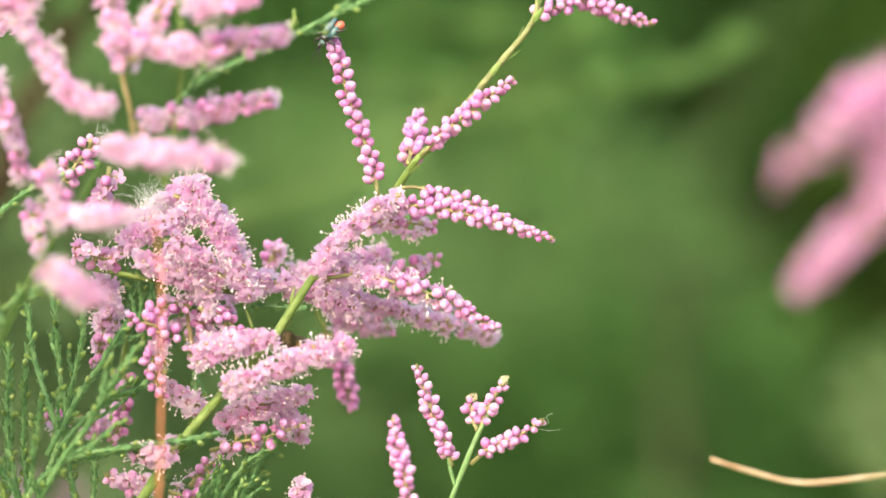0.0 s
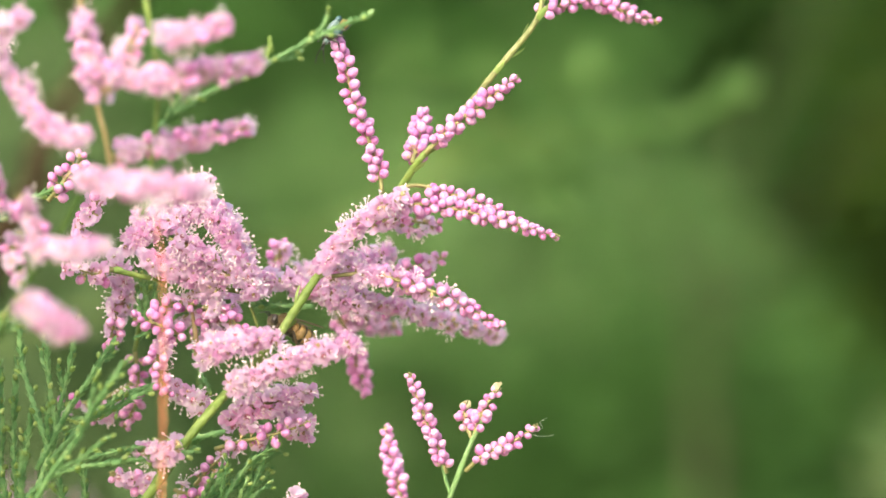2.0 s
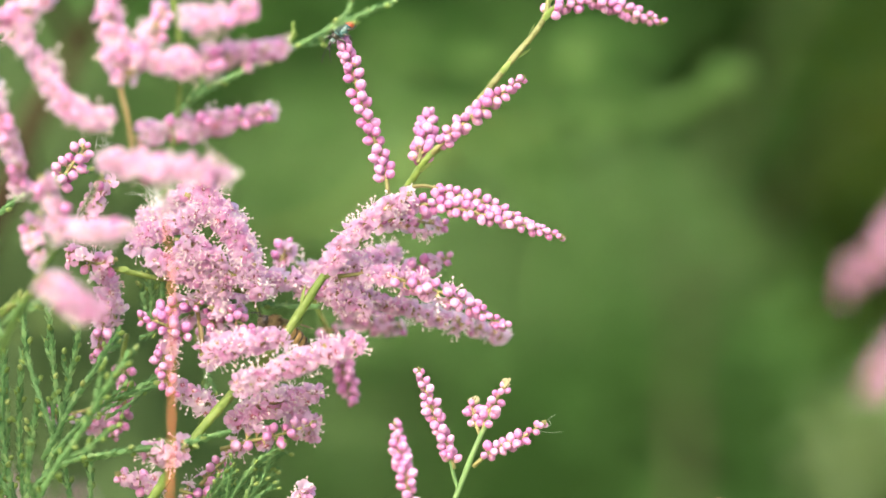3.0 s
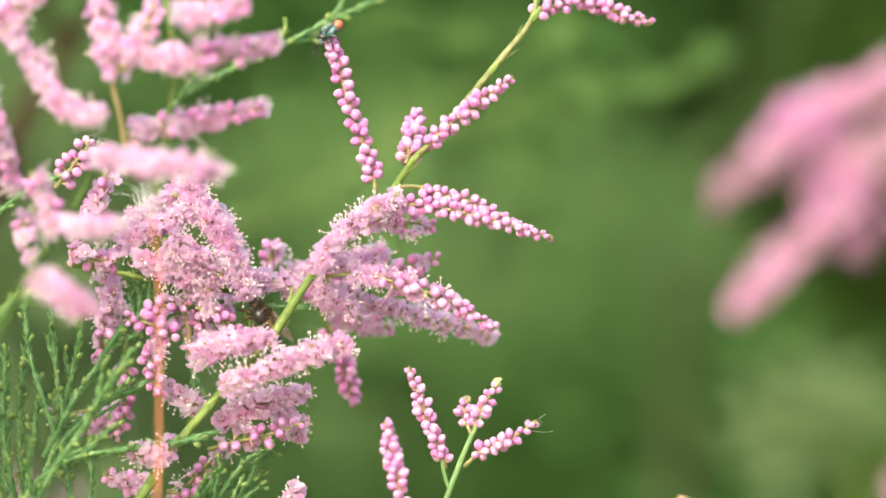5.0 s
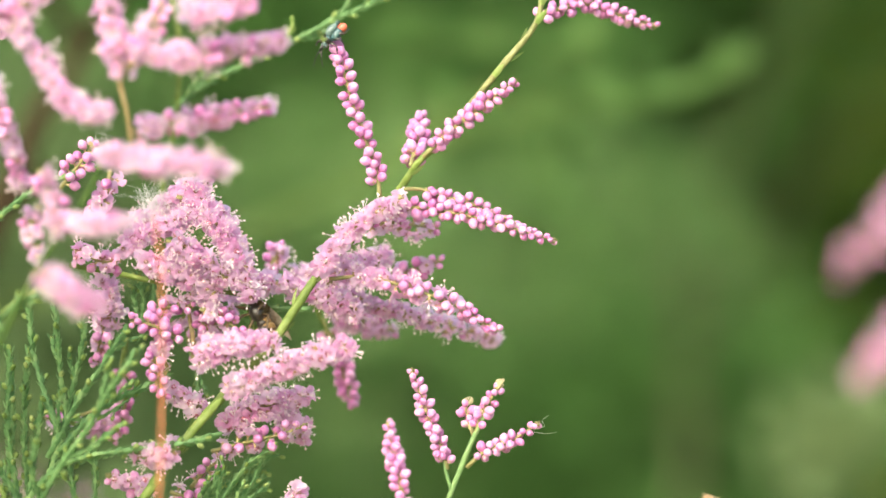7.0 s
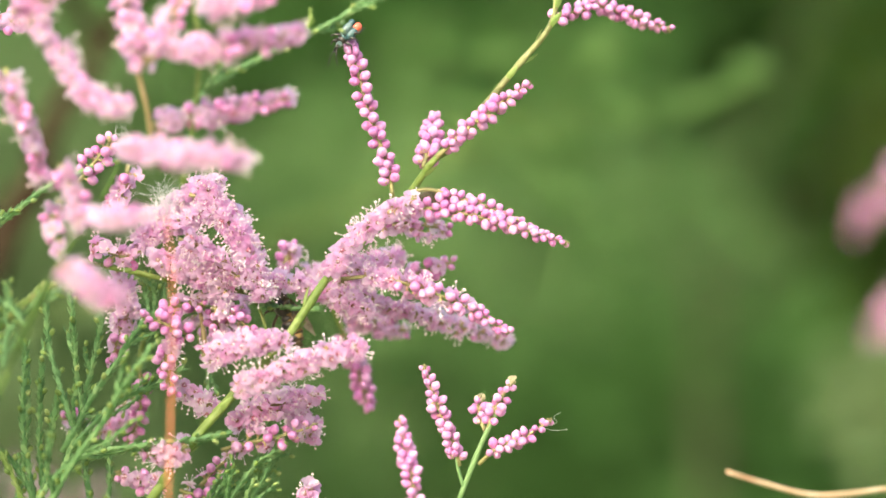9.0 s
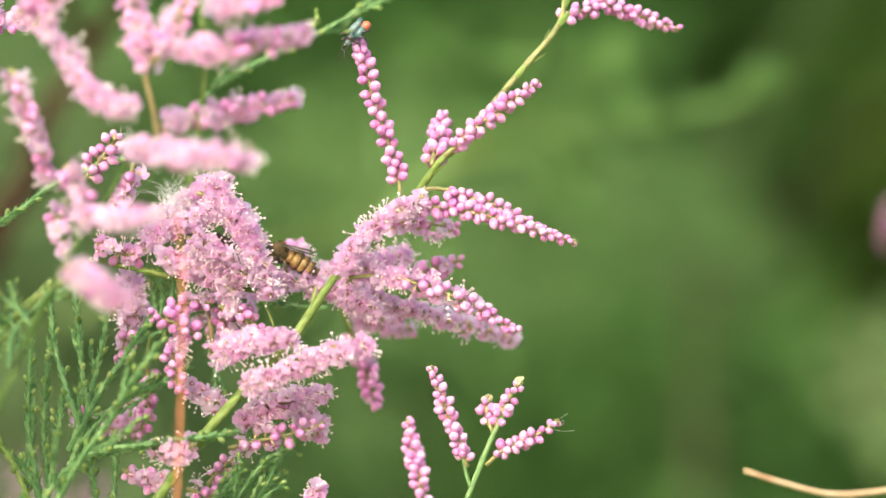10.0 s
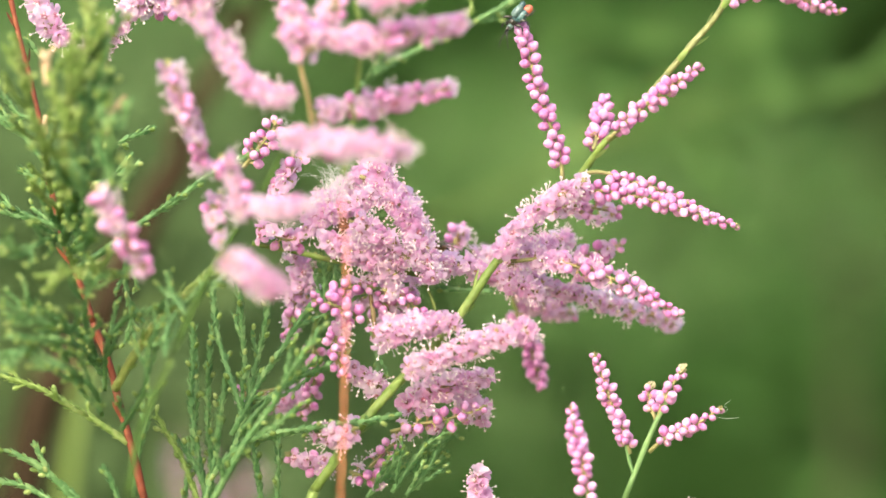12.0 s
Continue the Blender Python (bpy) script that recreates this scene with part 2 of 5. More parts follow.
def flower_mesh(i, opened):
    """A small cup of five round, hollow petals with long stamens; opened spreads the petals."""
    rnd = random.Random(200 + i)
    s = Shape()
    s.tube([Vector((0, 0, -0.8)), Vector((0, 0, -0.3)), Vector((0, 0, 0.15))], [0.16, 0.18, 0.42], 5, 3)
    s.ball(Vector((0, 0, 0.36)), 0.32, 4 if i % 3 == 0 else 3, nu=6, nv=4)
    if i % 3 == 0:
        ring = [Vector((0.42 * math.cos(k * 0.7), 0.42 * math.sin(k * 0.7), 0.5)) for k in range(10)]
        s.tube(ring, [0.09] * 10, 4, 4, False)
    s.ball(Vector((0, 0, 0.78)), 0.17, 1, None, 1.6, 5, 4)
    for k in range(5):
        a = 2 * math.pi * (k + rnd.uniform(-0.18, 0.18)) / 5
        out = Vector((math.cos(a), math.sin(a), 0))
        side = Vector((-math.sin(a), math.cos(a), 0))
        tilt = math.radians(rnd.uniform(10, 34) + 58 * opened)
        length, wide = rnd.uniform(1.35, 1.75), rnd.uniform(0.64, 0.86)
        twist = rnd.uniform(-0.3, 0.3)
        curl = rnd.uniform(-0.5, 0.35)
        base = len(s.v)
        for r in range(6):
            u = r / 5
            ang = tilt * (0.75 + 0.4 * u) - curl * u * u
            along = out * (0.26 + length * u * math.sin(ang)) + Vector((0, 0, 0.2 + length * u * math.cos(ang)))
            w = wide * (0.32 + 0.68 * math.sin(math.pi * (0.04 + 0.56 * u))) * (1.0 if r < 5 else 0.62)
            for q in (-1, -0.5, 0, 0.5, 1):
                cup = 0.30 * (q * q - 0.3) * math.sin(math.pi * min(1, u * 0.8 + 0.2))
                ruffle = 0.05 * rnd.uniform(-1, 1) * u + twist * w * q * u
                lip = Vector((0, 0, -0.10 * q * q * (r == 5)))
                s.v.append(along + lip + side * w * q - out * (cup + ruffle) * math.cos(ang) + Vector((0, 0, (cup + ruffle) * math.sin(ang))))
        for r in range(5):
            for q in range(4):
                b = base + r * 5 + q
                s.face((b, b + 1, b + 6, b + 5), 0)
        s.blade(out * 0.3, out * 0.72 + Vector((0, 0, 0.5)), side, 0.5, 3, 0.1)
    for k in range(rnd.choice((0, 2, 3, 5)) if opened > 0.3 else 1):
        a = 2 * math.pi * (k + 0.5 + rnd.uniform(-0.3, 0.3)) / 5
        out = Vector((math.cos(a), math.sin(a), 0))
        h = rnd.uniform(1.2, 2.3)
        lean = rnd.uniform(0.2, 1.5) * (0.5 + opened)
        mid = out * (0.24 + 0.40 * lean) + Vector((0, 0, 0.3 + h * 0.55))
        tip = out * (0.2 + 0.95 * lean) + Vector((0, 0, 0.3 + h))
        s.tube([out * 0.22 + Vector((0, 0, 0.4)), mid, tip], [0.06, 0.055, 0.05], 4, 1, False)
        s.ball(tip, rnd.uniform(0.15, 0.23), 2, nu=6, nv=4)
    return s.mesh("flower", [PETAL, FILAMENT, ANTHER, CALYX, EYE_DARK])


BUDS = [bud_mesh(i) for i in range(5)]
CUPS = [flower_mesh(i, 0.12) for i in range(3)]
FLOWERS = [flower_mesh(10 + i, 0.31 + 0.07 * i) for i in range(9)]
dice = random.Random(7)


def raceme(spray, pts, opened=(0.0, 0.0), dens=1.25, reach=0.75, stalk=0.1, size=1.0, label="", tipped=True, withered=0):
    """A flower spike along pts: a rachis with bracts, and buds or open flowers round it in a spiral.
    opened: the share of open flowers at its foot and at its tip."""
    length = span(pts)
    line = curve(pts, max(6, int(length / 1.5)))
    s = Shape()
    rad = [0.42 - 0.24 * i / (len(line) - 1) for i in range(len(line))]
    s.tube(line, rad, 6, 0)
    count = max(4, int(length * (1 - stalk) * dens * (1 + 0.2 * max(0.0, min(opened)))))
    spots = []
    turn = dice.uniform(0, 6.28)
    fine = curve(pts, 101)
    for k in range(count):
        u = stalk + (1 - stalk) * (k + (dice.uniform(0.3, 0.7) if opened[0] < 0.3 else dice.uniform(0.1, 0.9))) / count
        if opened[0] > 0.3:
            u = min(0.995, max(stalk, u + 0.05 * noise.noise(Vector((u * 9, len(spots) * 0.01, length)))))
        i = min(int(u * 100), 99)
        p, t = fine[i], (fine[i + 1] - fine[i]).normalized()
        x, y = frame_of(t)
        turn += 2.39996 + dice.uniform(-0.35, 0.35)
        out = math.cos(turn) * x + math.sin(turn) * y
        near = max(0.0, (u - 0.72) / 0.28)
        z = (out + t * (0.35 + 0.8 * near + dice.uniform(-0.15, 0.25))).normalized()
        s.blade(p + out * 0.2, p + out * 0.8 + t * 0.5, out.cross(t), 0.35, 0, 0.1)
        chance = opened[0] + (opened[1] - opened[0]) * u
        spots.append((p, z, out, u, near, chance))
    if tipped:
        p, t = fine[100], (fine[100] - fine[97]).normalized()
        for k in range(6):
            a = k * 2.4
            x, y = frame_of(t)
            o = math.cos(a) * x + math.sin(a) * y
            s.ball(p + o * 0.32 + t * (0.18 * k - 0.3), 0.36 - 0.03 * k, 0, o * 0.6 + t, 1.2, 6, 4)
    for k in range(withered):
        o = Vector((dice.uniform(-1, 1), dice.uniform(-1, 1), dice.uniform(-0.6, 1))).normalized()
        p = fine[100 - 2 * (k % 5)]
        s.tube(curve([p, p + o * 0.8 + Vector((0, 0, 0.5)), p + o * 0.9 + Vector((0.5, 0, 1.0)), p + o * 0.3 + Vector((0.7, 0, 1.3))], 7), [0.16, 0.15, 0.14, 0.13, 0.12, 0.1, 0.08], 5, 1)
    rac = part("raceme", s, [RACHIS, WITHERED], spray, label)
    root = Vector(spray["root"])
    for p, z, out, u, near, chance in spots:
        roll = dice.random()
        if roll < chance:
            me, name = FLOWERS[dice.randrange(9)], "flower"
        elif roll < chance * 1.25:
            me, name = CUPS[dice.randrange(3)], "flower"
        else:
            me, name = BUDS[dice.randrange(5)], "bud"
        k = size * (1 - 0.38 * near) * dice.uniform(0.86, 1.1)
        if name == "flower":
            k = size * dice.uniform(0.82, 1.2)
        ob = new(name, me)
        ob.parent = rac
        q = z.to_track_quat("Z", "Y") @ Euler((0, 0, dice.uniform(0, 6.28))).to_quaternion()
        lump = 0.8 * noise.noise(p * 0.2) if name == "flower" else 0.0
        at = p + z * (reach * (1 - 0.3 * near) + lump + (0.9 if name == "flower" else 0.35) * (dice.random() - 0.4)) - root
        ob.matrix_basis = Matrix.LocRotScale(at / 1000, q, (k, k, k))
    return rac


def stem(spray, pts, r0, r1, mat=STEM, bracts=0, name="stem", label=""):
    """A tapered, slightly knobbly stem with small bracts at its nodes."""
    length = span(pts)
    n = max(8, int(length / 1.8))
    line = curve(pts, n)
    s = Shape()
    rad = []
    for i in range(n):
        u = i / (n - 1)
        r = r0 + (r1 - r0) * u
        rad.append(r * (1.0 + 0.10 * noise.noise(line[i] * 0.25) + (0.14 if i % 7 == 3 else 0)))
    s.tube(line, rad, 10, 0)
    for k in range(bracts):
        i = int((k + 0.5) / bracts * (n - 2)) + 1
        t = (line[i] - line[i - 1]).normalized()
        x, y = frame_of(t)
        a = k * 2.2 + dice.uniform(-0.4, 0.4)
        o = math.cos(a) * x + math.sin(a) * y
        L = dice.uniform(2.2, 3.8)
        s.blade(line[i] + o * rad[i] * 0.7, line[i] + o * (rad[i] + 0.36 * L) + t * L, o.cross(t), 1.25, 1 if mat in (STEM, STEM_TAN, STEM_LIME) else 0, 0.2)
    return part(name, s, [mat, YOUNG], spray, label)


def scales(s, line, r, step, size, mat):
    """Small scale leaves that clasp a twig."""
    acc, turn = 0.0, dice.uniform(0, 6.28)
    for a, b in zip(line, line[1:]):
        seg = (b - a).length
        t = (b - a).normalized()
        x, y = frame_of(t)
        pos = -acc
        while pos + step <= seg:
            pos += step
            turn += 2.4 + dice.uniform(-0.3, 0.3)
            o = math.cos(turn) * x + math.sin(turn) * y
            L = size * dice.uniform(0.8, 1.25)
            p = a + t * pos
            s.blade(p + o * r * 0.6, p + o * (r + L * 0.36) + t * L, o.cross(t), L * 0.6, mat, 0.22)
        acc = seg - pos


def beads(s, line, r, gap, size):
    """Short budding side shoots that make a twig look beaded."""
    turn, run = dice.uniform(0, 6.28), 0.0
    for a, b in zip(line, line[1:]):
        run += (b - a).length
        if run < gap * dice.uniform(0.7, 1.3):
            continue
        run = 0.0
        w = (b - a).normalized()
        bx, by = frame_of(w)
        turn += 2.6 + dice.uniform(-0.5, 0.5)
        e = (w * 1.25 + (math.cos(turn) * bx + math.sin(turn) * by)).normalized()
        q = size * dice.uniform(0.7, 1.9)
        s.tube([b, b + e * q], [r * 0.7, r * 0.6], 5, 0)
        scales(s, [b, b + e * q], r * 0.6, 0.5, size * 0.7, 0)
        s.ball(b + e * q, 0.40 * size, 1, e, 1.5, 6, 4)


def leafy(spray, pts, r=0.45, shoots=0, reach=12.0, mat=LEAF, size=1.25, step=0.5, tips=True, lean=0.9, name="branchlet", label="", gap=2.2):
    """A leafy green twig with side shoots, all clad in scale leaves."""
    length = span(pts)
    line = curve(pts, max(6, int(length / 1.2)))
    s = Shape()
    n = len(line)
    s.tube(line, [r * (1 - 0.55 * i / (n - 1)) for i in range(n)], 6, 0)
    scales(s, line, r * 0.75, step, size, 0)
    beads(s, line[2:], r * 0.6, gap * 1.3, size * 0.85)
    if tips:
        s.ball(line[-1], r * 0.75, 1, line[-1] - line[-2], 1.8, 6, 4)
    for k in range(shoots):
        u = (k + dice.uniform(0.3, 1.0)) / (shoots + 0.5)
        i = min(int(u * (n - 1)), n - 2)
        t = (line[i + 1] - line[i]).normalized()
        x, y = frame_of(t)
        a = k * 2.4 + dice.uniform(-0.6, 0.6)
        o = math.cos(a) * x + 0.6 * math.sin(a) * y
        L = reach * (1.1 - 0.6 * u) * dice.uniform(0.6, 1.25)
        d = (t * lean + o * 0.75).normalized()
        p = line[i]
        sub = curve([p, p + d * L * 0.5 + Vector((0, 0, 0.03 * L)), p + (d + t * 0.3).normalized() * L + Vector((0, 0, 0.10 * L))], max(5, int(L / 1.2)))
        m = len(sub)
        s.tube(sub, [r * 0.62 * (1 - 0.5 * j / (m - 1)) for j in range(m)], 5, 0)
        scales(s, sub, r * 0.5, step, size * 0.9, 0)
        beads(s, sub[1:], r * 0.45, gap, size * 0.8)
        if tips:
            s.ball(sub[-1], 0.40, 1, d, 1.6, 6, 4)
    return part(name, s, [mat, YOUNG if mat is LEAF else mat], spray, label)


OPEN = (0.95, 0.8)
SHUT = (0.0, 0.0)
HALF = (0.06, 0.03)

# ---- the flowering branch in focus ----
branch = thing("tamarisk_branch", (-54.4, 633, -46), "slender green tamarisk branch crowded with pink flower spikes", "branch", "tamarisk branches")
stem(branch, [(-54.4, 633, -46), (-45.1, 634, -32.9), (-38.2, 636, -24.8), (-30.3, 637, -16.1), (-22.9, 639, -4.9), (-16.5, 643, 1.6)], 0.9, 0.72, bracts=12)
stem(branch, [(-16.5, 643, 1.6), (-9.5, 642, 9.1), (-4.9, 640, 15.6), (-1.9, 640, 18.3)], 0.72, 0.62, bracts=3)
stem(branch, [(-1.9, 640, 18.3), (4.6, 640, 26.2), (10.1, 640, 33), (16.1, 640, 40.7), (17.1, 640, 48.2)], 0.66, 0.46, STEM_TAN, 9)
raceme(branch, [(-11.6, 640, 9.6), (-12.4, 640, 14.6), (-15.9, 640, 24.2), (-18.7, 640, 33.7), (-19.6, 640, 36.7)], (0.28, -1.4), 2.15, 0.2, 0.15, 0.98, label="loose spike of round pink buds")
raceme(branch, [(-6.2, 640, 15.1), (-5.3, 649, 19.4), (-4.3, 654, 24.4)], SHUT, 2.4, 0.6, 0.12, 0.95)
raceme(branch, [(-3.9, 638, 16.6), (0.6, 637, 20.9), (6.1, 637, 25.5), (12.1, 636, 29.7)], SHUT, 2.0, 0.26, 0.1, 0.95)
raceme(branch, [(-8.9, 640, 10.5), (-5.1, 640, 11), (-1.1, 640, 9.8), (4, 640, 8.5), (9.5, 640, 6.3), (16.6, 640, 2.7)], SHUT, 1.55, 0.14, 0.28, 0.88)
raceme(branch, [(-12, 638, 6), (-7.5, 638, 7.7), (-1, 638, 7.1), (5, 638, 5.9), (12, 638, 4), (19, 638, 1.9)], (0.25, -0.4), 1.75, 0.2, 0.06, 0.9)
stem(branch, [(-9.6, 640, 9.3), (-7.6, 640, 10.6), (-4.6, 640, 11), (-1.1, 640, 9.8)], 0.3, 0.24, STEM_TAN)
raceme(branch, [(-14.6, 648, 4.7), (-8.6, 650, 5), (-1.9, 652, 4)], (0.7, 0.5), 1.5, 0.8, 0.02)
raceme(branch, [(-22.4, 638, -3.7), (-18.3, 636, 1.6), (-13.3, 635, 6.1), (-7.9, 636, 9.3)], (0.9, 0.75), 1.85, 0.6, 0.02, label="dense spike of open pale pink flowers")
raceme(branch, [(-20.6, 640, -5.1), (-14.4, 640, -4.6), (-7.9, 638, -6.1), (0.6, 637, -9.1), (8.8, 637, -13.9)], (1.05, -0.15), 2.3, 0.6, 0.14)
raceme(branch, [(-24.3, 648, -8), (-17.8, 649, -9.0), (-9.7, 652, -10.8), (-1.5, 658, -13.0), (9.4, 670, -16.4)], (0.95, 0.75), 1.7, 0.7, 0.02, 0.92)
raceme(branch, [(-18.8, 652, -4), (-9.6, 654, -4.8), (-5, 656, -3.3), (-1.2, 658, -2)], (0.4, 0), 1.2, 0.65, 0.2)
raceme(branch, [(-36.1, 642, -6.4), (-29.7, 645, -6), (-23.2, 646, -8), (-16.1, 645, -10.5)], OPEN, 2.3, 0.8, 0.02)
raceme(branch, [(-22.7, 646, -1.4), (-18.6, 645, -2.9), (-12.5, 646, -2.4)], OPEN, 2.0, 0.8, 0.02)
raceme(branch, [(-46.2, 642, 12.4), (-41.5, 640, 6.1), (-37.9, 638, 0.1), (-34.4, 638, -7.4)], OPEN, 2.4, 0.85, 0.02)
raceme(branch, [(-58.4, 644, 0.1), (-51.7, 642, 3.6), (-43.5, 640, 6.9)], OPEN, 2.4, 0.85, 0.02)
raceme(branch, [(-56.2, 648, 1.6), (-49.1, 648, 9.2), (-43, 648, 12.1)], OPEN, 2.3, 0.85, 0.02)
raceme(branch, [(-54.5, 640, -1.9), (-47.9, 638, -3.7), (-40.9, 638, -7.1)], OPEN, 2.3, 0.85, 0.02)
raceme(branch, [(-49.2, 636, 1.6), (-44.2, 636, -0.9), (-38.3, 637, -5.1)], OPEN, 2.1, 0.8, 0.02)
raceme(branch, [(-48, 640, -3.1), (-45.5, 640, -6), (-42.4, 640, -8), (-41.4, 640, -9.5)], OPEN, 1.5, 0.7, 0.02)
raceme(branch, [(-21.6, 658, -6.4), (-17.5, 658, -3.5), (-13.4, 658, -1.8), (-11.3, 658, -1.1)], (0.9, 0.7), 1.8, 0.8, 0.02)
raceme(branch, [(-48.1, 645, 9.6), (-42, 645, 7.3), (-38.2, 645, 2.1), (-36.5, 645, -2.9)], OPEN, 2.2, 0.85, 0.02)
raceme(branch, [(-57.1, 650, 4.4), (-52, 650, 6), (-47.5, 650, 8.1)], OPEN, 1.8, 0.85, 0.02)
raceme(branch, [(-32.7, 660, -4.2), (-31.3, 662, -1.5), (-30.6, 664, 0.4)], (0.4, 0), 1.8, 0.7, 0.05)
raceme(branch, [(-44.4, 632, -18.9), (-37.9, 630, -16.9), (-30.4, 629, -15.7)], OPEN, 2.4, 0.85, 0.02)
raceme(branch, [(-38.3, 628, -25), (-31.3, 627, -21.7), (-23.5, 628, -18.8), (-16.9, 629, -16.8)], OPEN, 2.4, 0.85, 0.02)
raceme(branch, [(-39.4, 642, -31.3), (-33.5, 641, -28.2), (-25, 642, -26)], OPEN, 2.4, 0.9, 0.02)
raceme(branch, [(-41.4, 641, -35.8), (-35.4, 639, -34.1), (-30.2, 638, -32.9), (-24.9, 638, -31.1)], (0.45, 0.2), 1.25, 0.8, 0.03, 0.95)
raceme(branch, [(-31.7, 644, -25.1), (-27.6, 644, -29.7), (-25.1, 644, -33.2)], OPEN, 1.6, 0.9, 0.02)
raceme(branch, [(-45.2, 643, -42.4), (-42.9, 643, -39.7), (-39.5, 643, -36.7)], (0.2, 0), 1.4, 0.45, 0.05, 0.9)
raceme(branch, [(-43.2, 638, -10.4), (-39.6, 639, -11.9), (-36, 640, -14.7)], (0.4, 0.3), 1.7, 0.45, 0.05, 0.9)
raceme(branch, [(-49.2, 643, -24.1), (-46.9, 642, -26.2), (-44.1, 642, -27.9)], OPEN, 2.0, 0.85, 0.02)
raceme(branch, [(-46.6, 630, -34.4), (-49.7, 630, -36.2), (-53.3, 632, -36.1)], OPEN, 1.6, 0.85, 0.02)
raceme(branch, [(-51.9, 645, -41.5), (-54.9, 644, -42.1), (-59.9, 644, -40.4)], (0.7, 0.3), 1.3, 0.8, 0.05)
raceme(branch, [(-48.7, 642, -43.1), (-45.5, 640, -44), (-43.3, 640, -45)], (0.5, 0.3), 1.7, 0.45, 0.05, 0.9)
raceme(branch, [(-46.4, 638, -15.9), (-50.2, 636, -13.8), (-55, 636, -12.4)], (0.35, 0.0), 2.2, 0.6, 0.05, 0.95)
raceme(branch, [(-49.4, 638, -14.4), (-51.3, 637, -19.9), (-49.8, 637, -25.8)], (0.35, 0.1), 2.0, 0.6, 0.05, 0.95)
raceme(branch, [(16.1, 646, 41.3), (19.1, 648, 43.1), (22.2, 650, 43.9), (23.9, 652, 45.6)], SHUT, 2.1, 0.36, 0.05, 0.85)
raceme(branch, [(22.6, 652, 46.2), (27.2, 654, 44.3), (31.9, 656, 42.9), (37.8, 658, 41.1)], SHUT, 2.1, 0.36, 0.12, 0.85)
raceme(branch, [(-46.9, 656, -17), (-42, 656, -14.4), (-39, 656, -10.8)], (0.3, 0.1), 1.7, 0.5, 0.05, 0.95)
raceme(branch, [(-50.7, 662, -13), (-45.2, 662, -11.7), (-39.5, 662, -9.2)], OPEN, 2.0, 0.8, 0.02)
raceme(branch, [(-28.9, 668, -4), (-23.7, 668, -5.5), (-17.9, 668, -6.9)], OPEN, 2.0, 0.8, 0.02)
raceme(branch, [(-21.7, 672, -12.7), (-16.5, 672, -13.2), (-9.6, 672, -15)], (0.8, 0.5), 1.8, 0.8, 0.02)
stem(branch, [(-46.8, 662, -18.2), (-47.2, 662, -13), (-46, 662, -7.8)], 0.55, 0.5, STEM_LIME)
leafy(branch, [(-24.1, 643, -10.5), (-28.7, 646, -10.5), (-34.9, 648, -10)], 0.5, 0)
stem(branch, [(-67, 644, -2.7), (-59.8, 643, -3.9), (-53.2, 642, -5.3), (-45.7, 643, -6.4), (-35.7, 644, -8)], 0.55, 0.5, bracts=2)
leafy(branch, [(-39.2, 635, -32.3), (-45.1, 634, -33.5), (-52.9, 633, -34.6), (-63.7, 632, -37)], 0.5, 2, 8)
leafy(branch, [(-50, 646, -23.4), (-55, 645, -25.4), (-60.9, 644, -28.1), (-67.9, 643, -33.1)], 0.45, 3, 8)
leafy(branch, [(-43.4, 646, -46.4), (-39.4, 646, -42.9), (-35.8, 646, -39.4), (-31, 647, -36.4)], 0.42, 4, 8)
leafy(branch, [(-36.9, 648, -46.6), (-34.9, 648, -41.5), (-30.9, 648, -36.2)], 0.4, 4, 7)
leafy(branch, [(-45.9, 646, -17.1), (-44.4, 646, -23.2), (-44.9, 645, -33.2)], 0.4, 1, 6)
leafy(branch, [(-51.9, 645, -6), (-52.1, 645, -10), (-48.9, 645, -16.1)], 0.4, 2, 7)
leafy(branch, [(-38.7, 643, -9.5), (-44.7, 643, -10.5), (-49.8, 644, -13), (-55.4, 644, -16)], 0.42, 2, 7)
leafy(branch, [(-36.7, 644, -20.1), (-39.8, 645, -12), (-41.6, 645, -6)], 0.4, 1, 6)
leafy(branch, [(-54.5, 646, -15.1), (-54, 646, -9), (-55, 646, -5.5)], 0.4, 2, 6)
stem(branch, [(-33.4, 643, -16), (-34.6, 643, -12), (-36.2, 643, -8.5)], 0.3, 0.24)
stem(branch, [(-44.3, 644, -21.1), (-45.3, 644, -14), (-46.3, 644, -8)], 0.42, 0.36, TAN_BARK)
raceme(branch, [(-40.7, 643, -20), (-42.2, 643, -15), (-43.7, 643, -11.5)], (0.3, 0.1), 1.6, 0.45, 0.1, 0.9)
raceme(branch, [(-53.4, 639, -11.9), (-50, 640, -10.4), (-45.1, 641, -9.9)], (0.5, 0.2), 1.7, 0.45, 0.1, 0.9)
leafy(branch, [(-40.9, 638, -46.4), (-37.9, 638, -41.9), (-34.4, 638, -37.4), (-29.8, 638, -34.9)], 0.4, 2, 6, LEAF, 1.2)
leafy(branch, [(-38.5, 640, -47), (-34.5, 640, -42), (-32, 640, -36)], 0.4, 4, 7)
leafy(branch, [(-45.4, 639, -47.4), (-41.4, 639, -42.4), (-39.4, 639, -38.9)], 0.4, 3, 6)

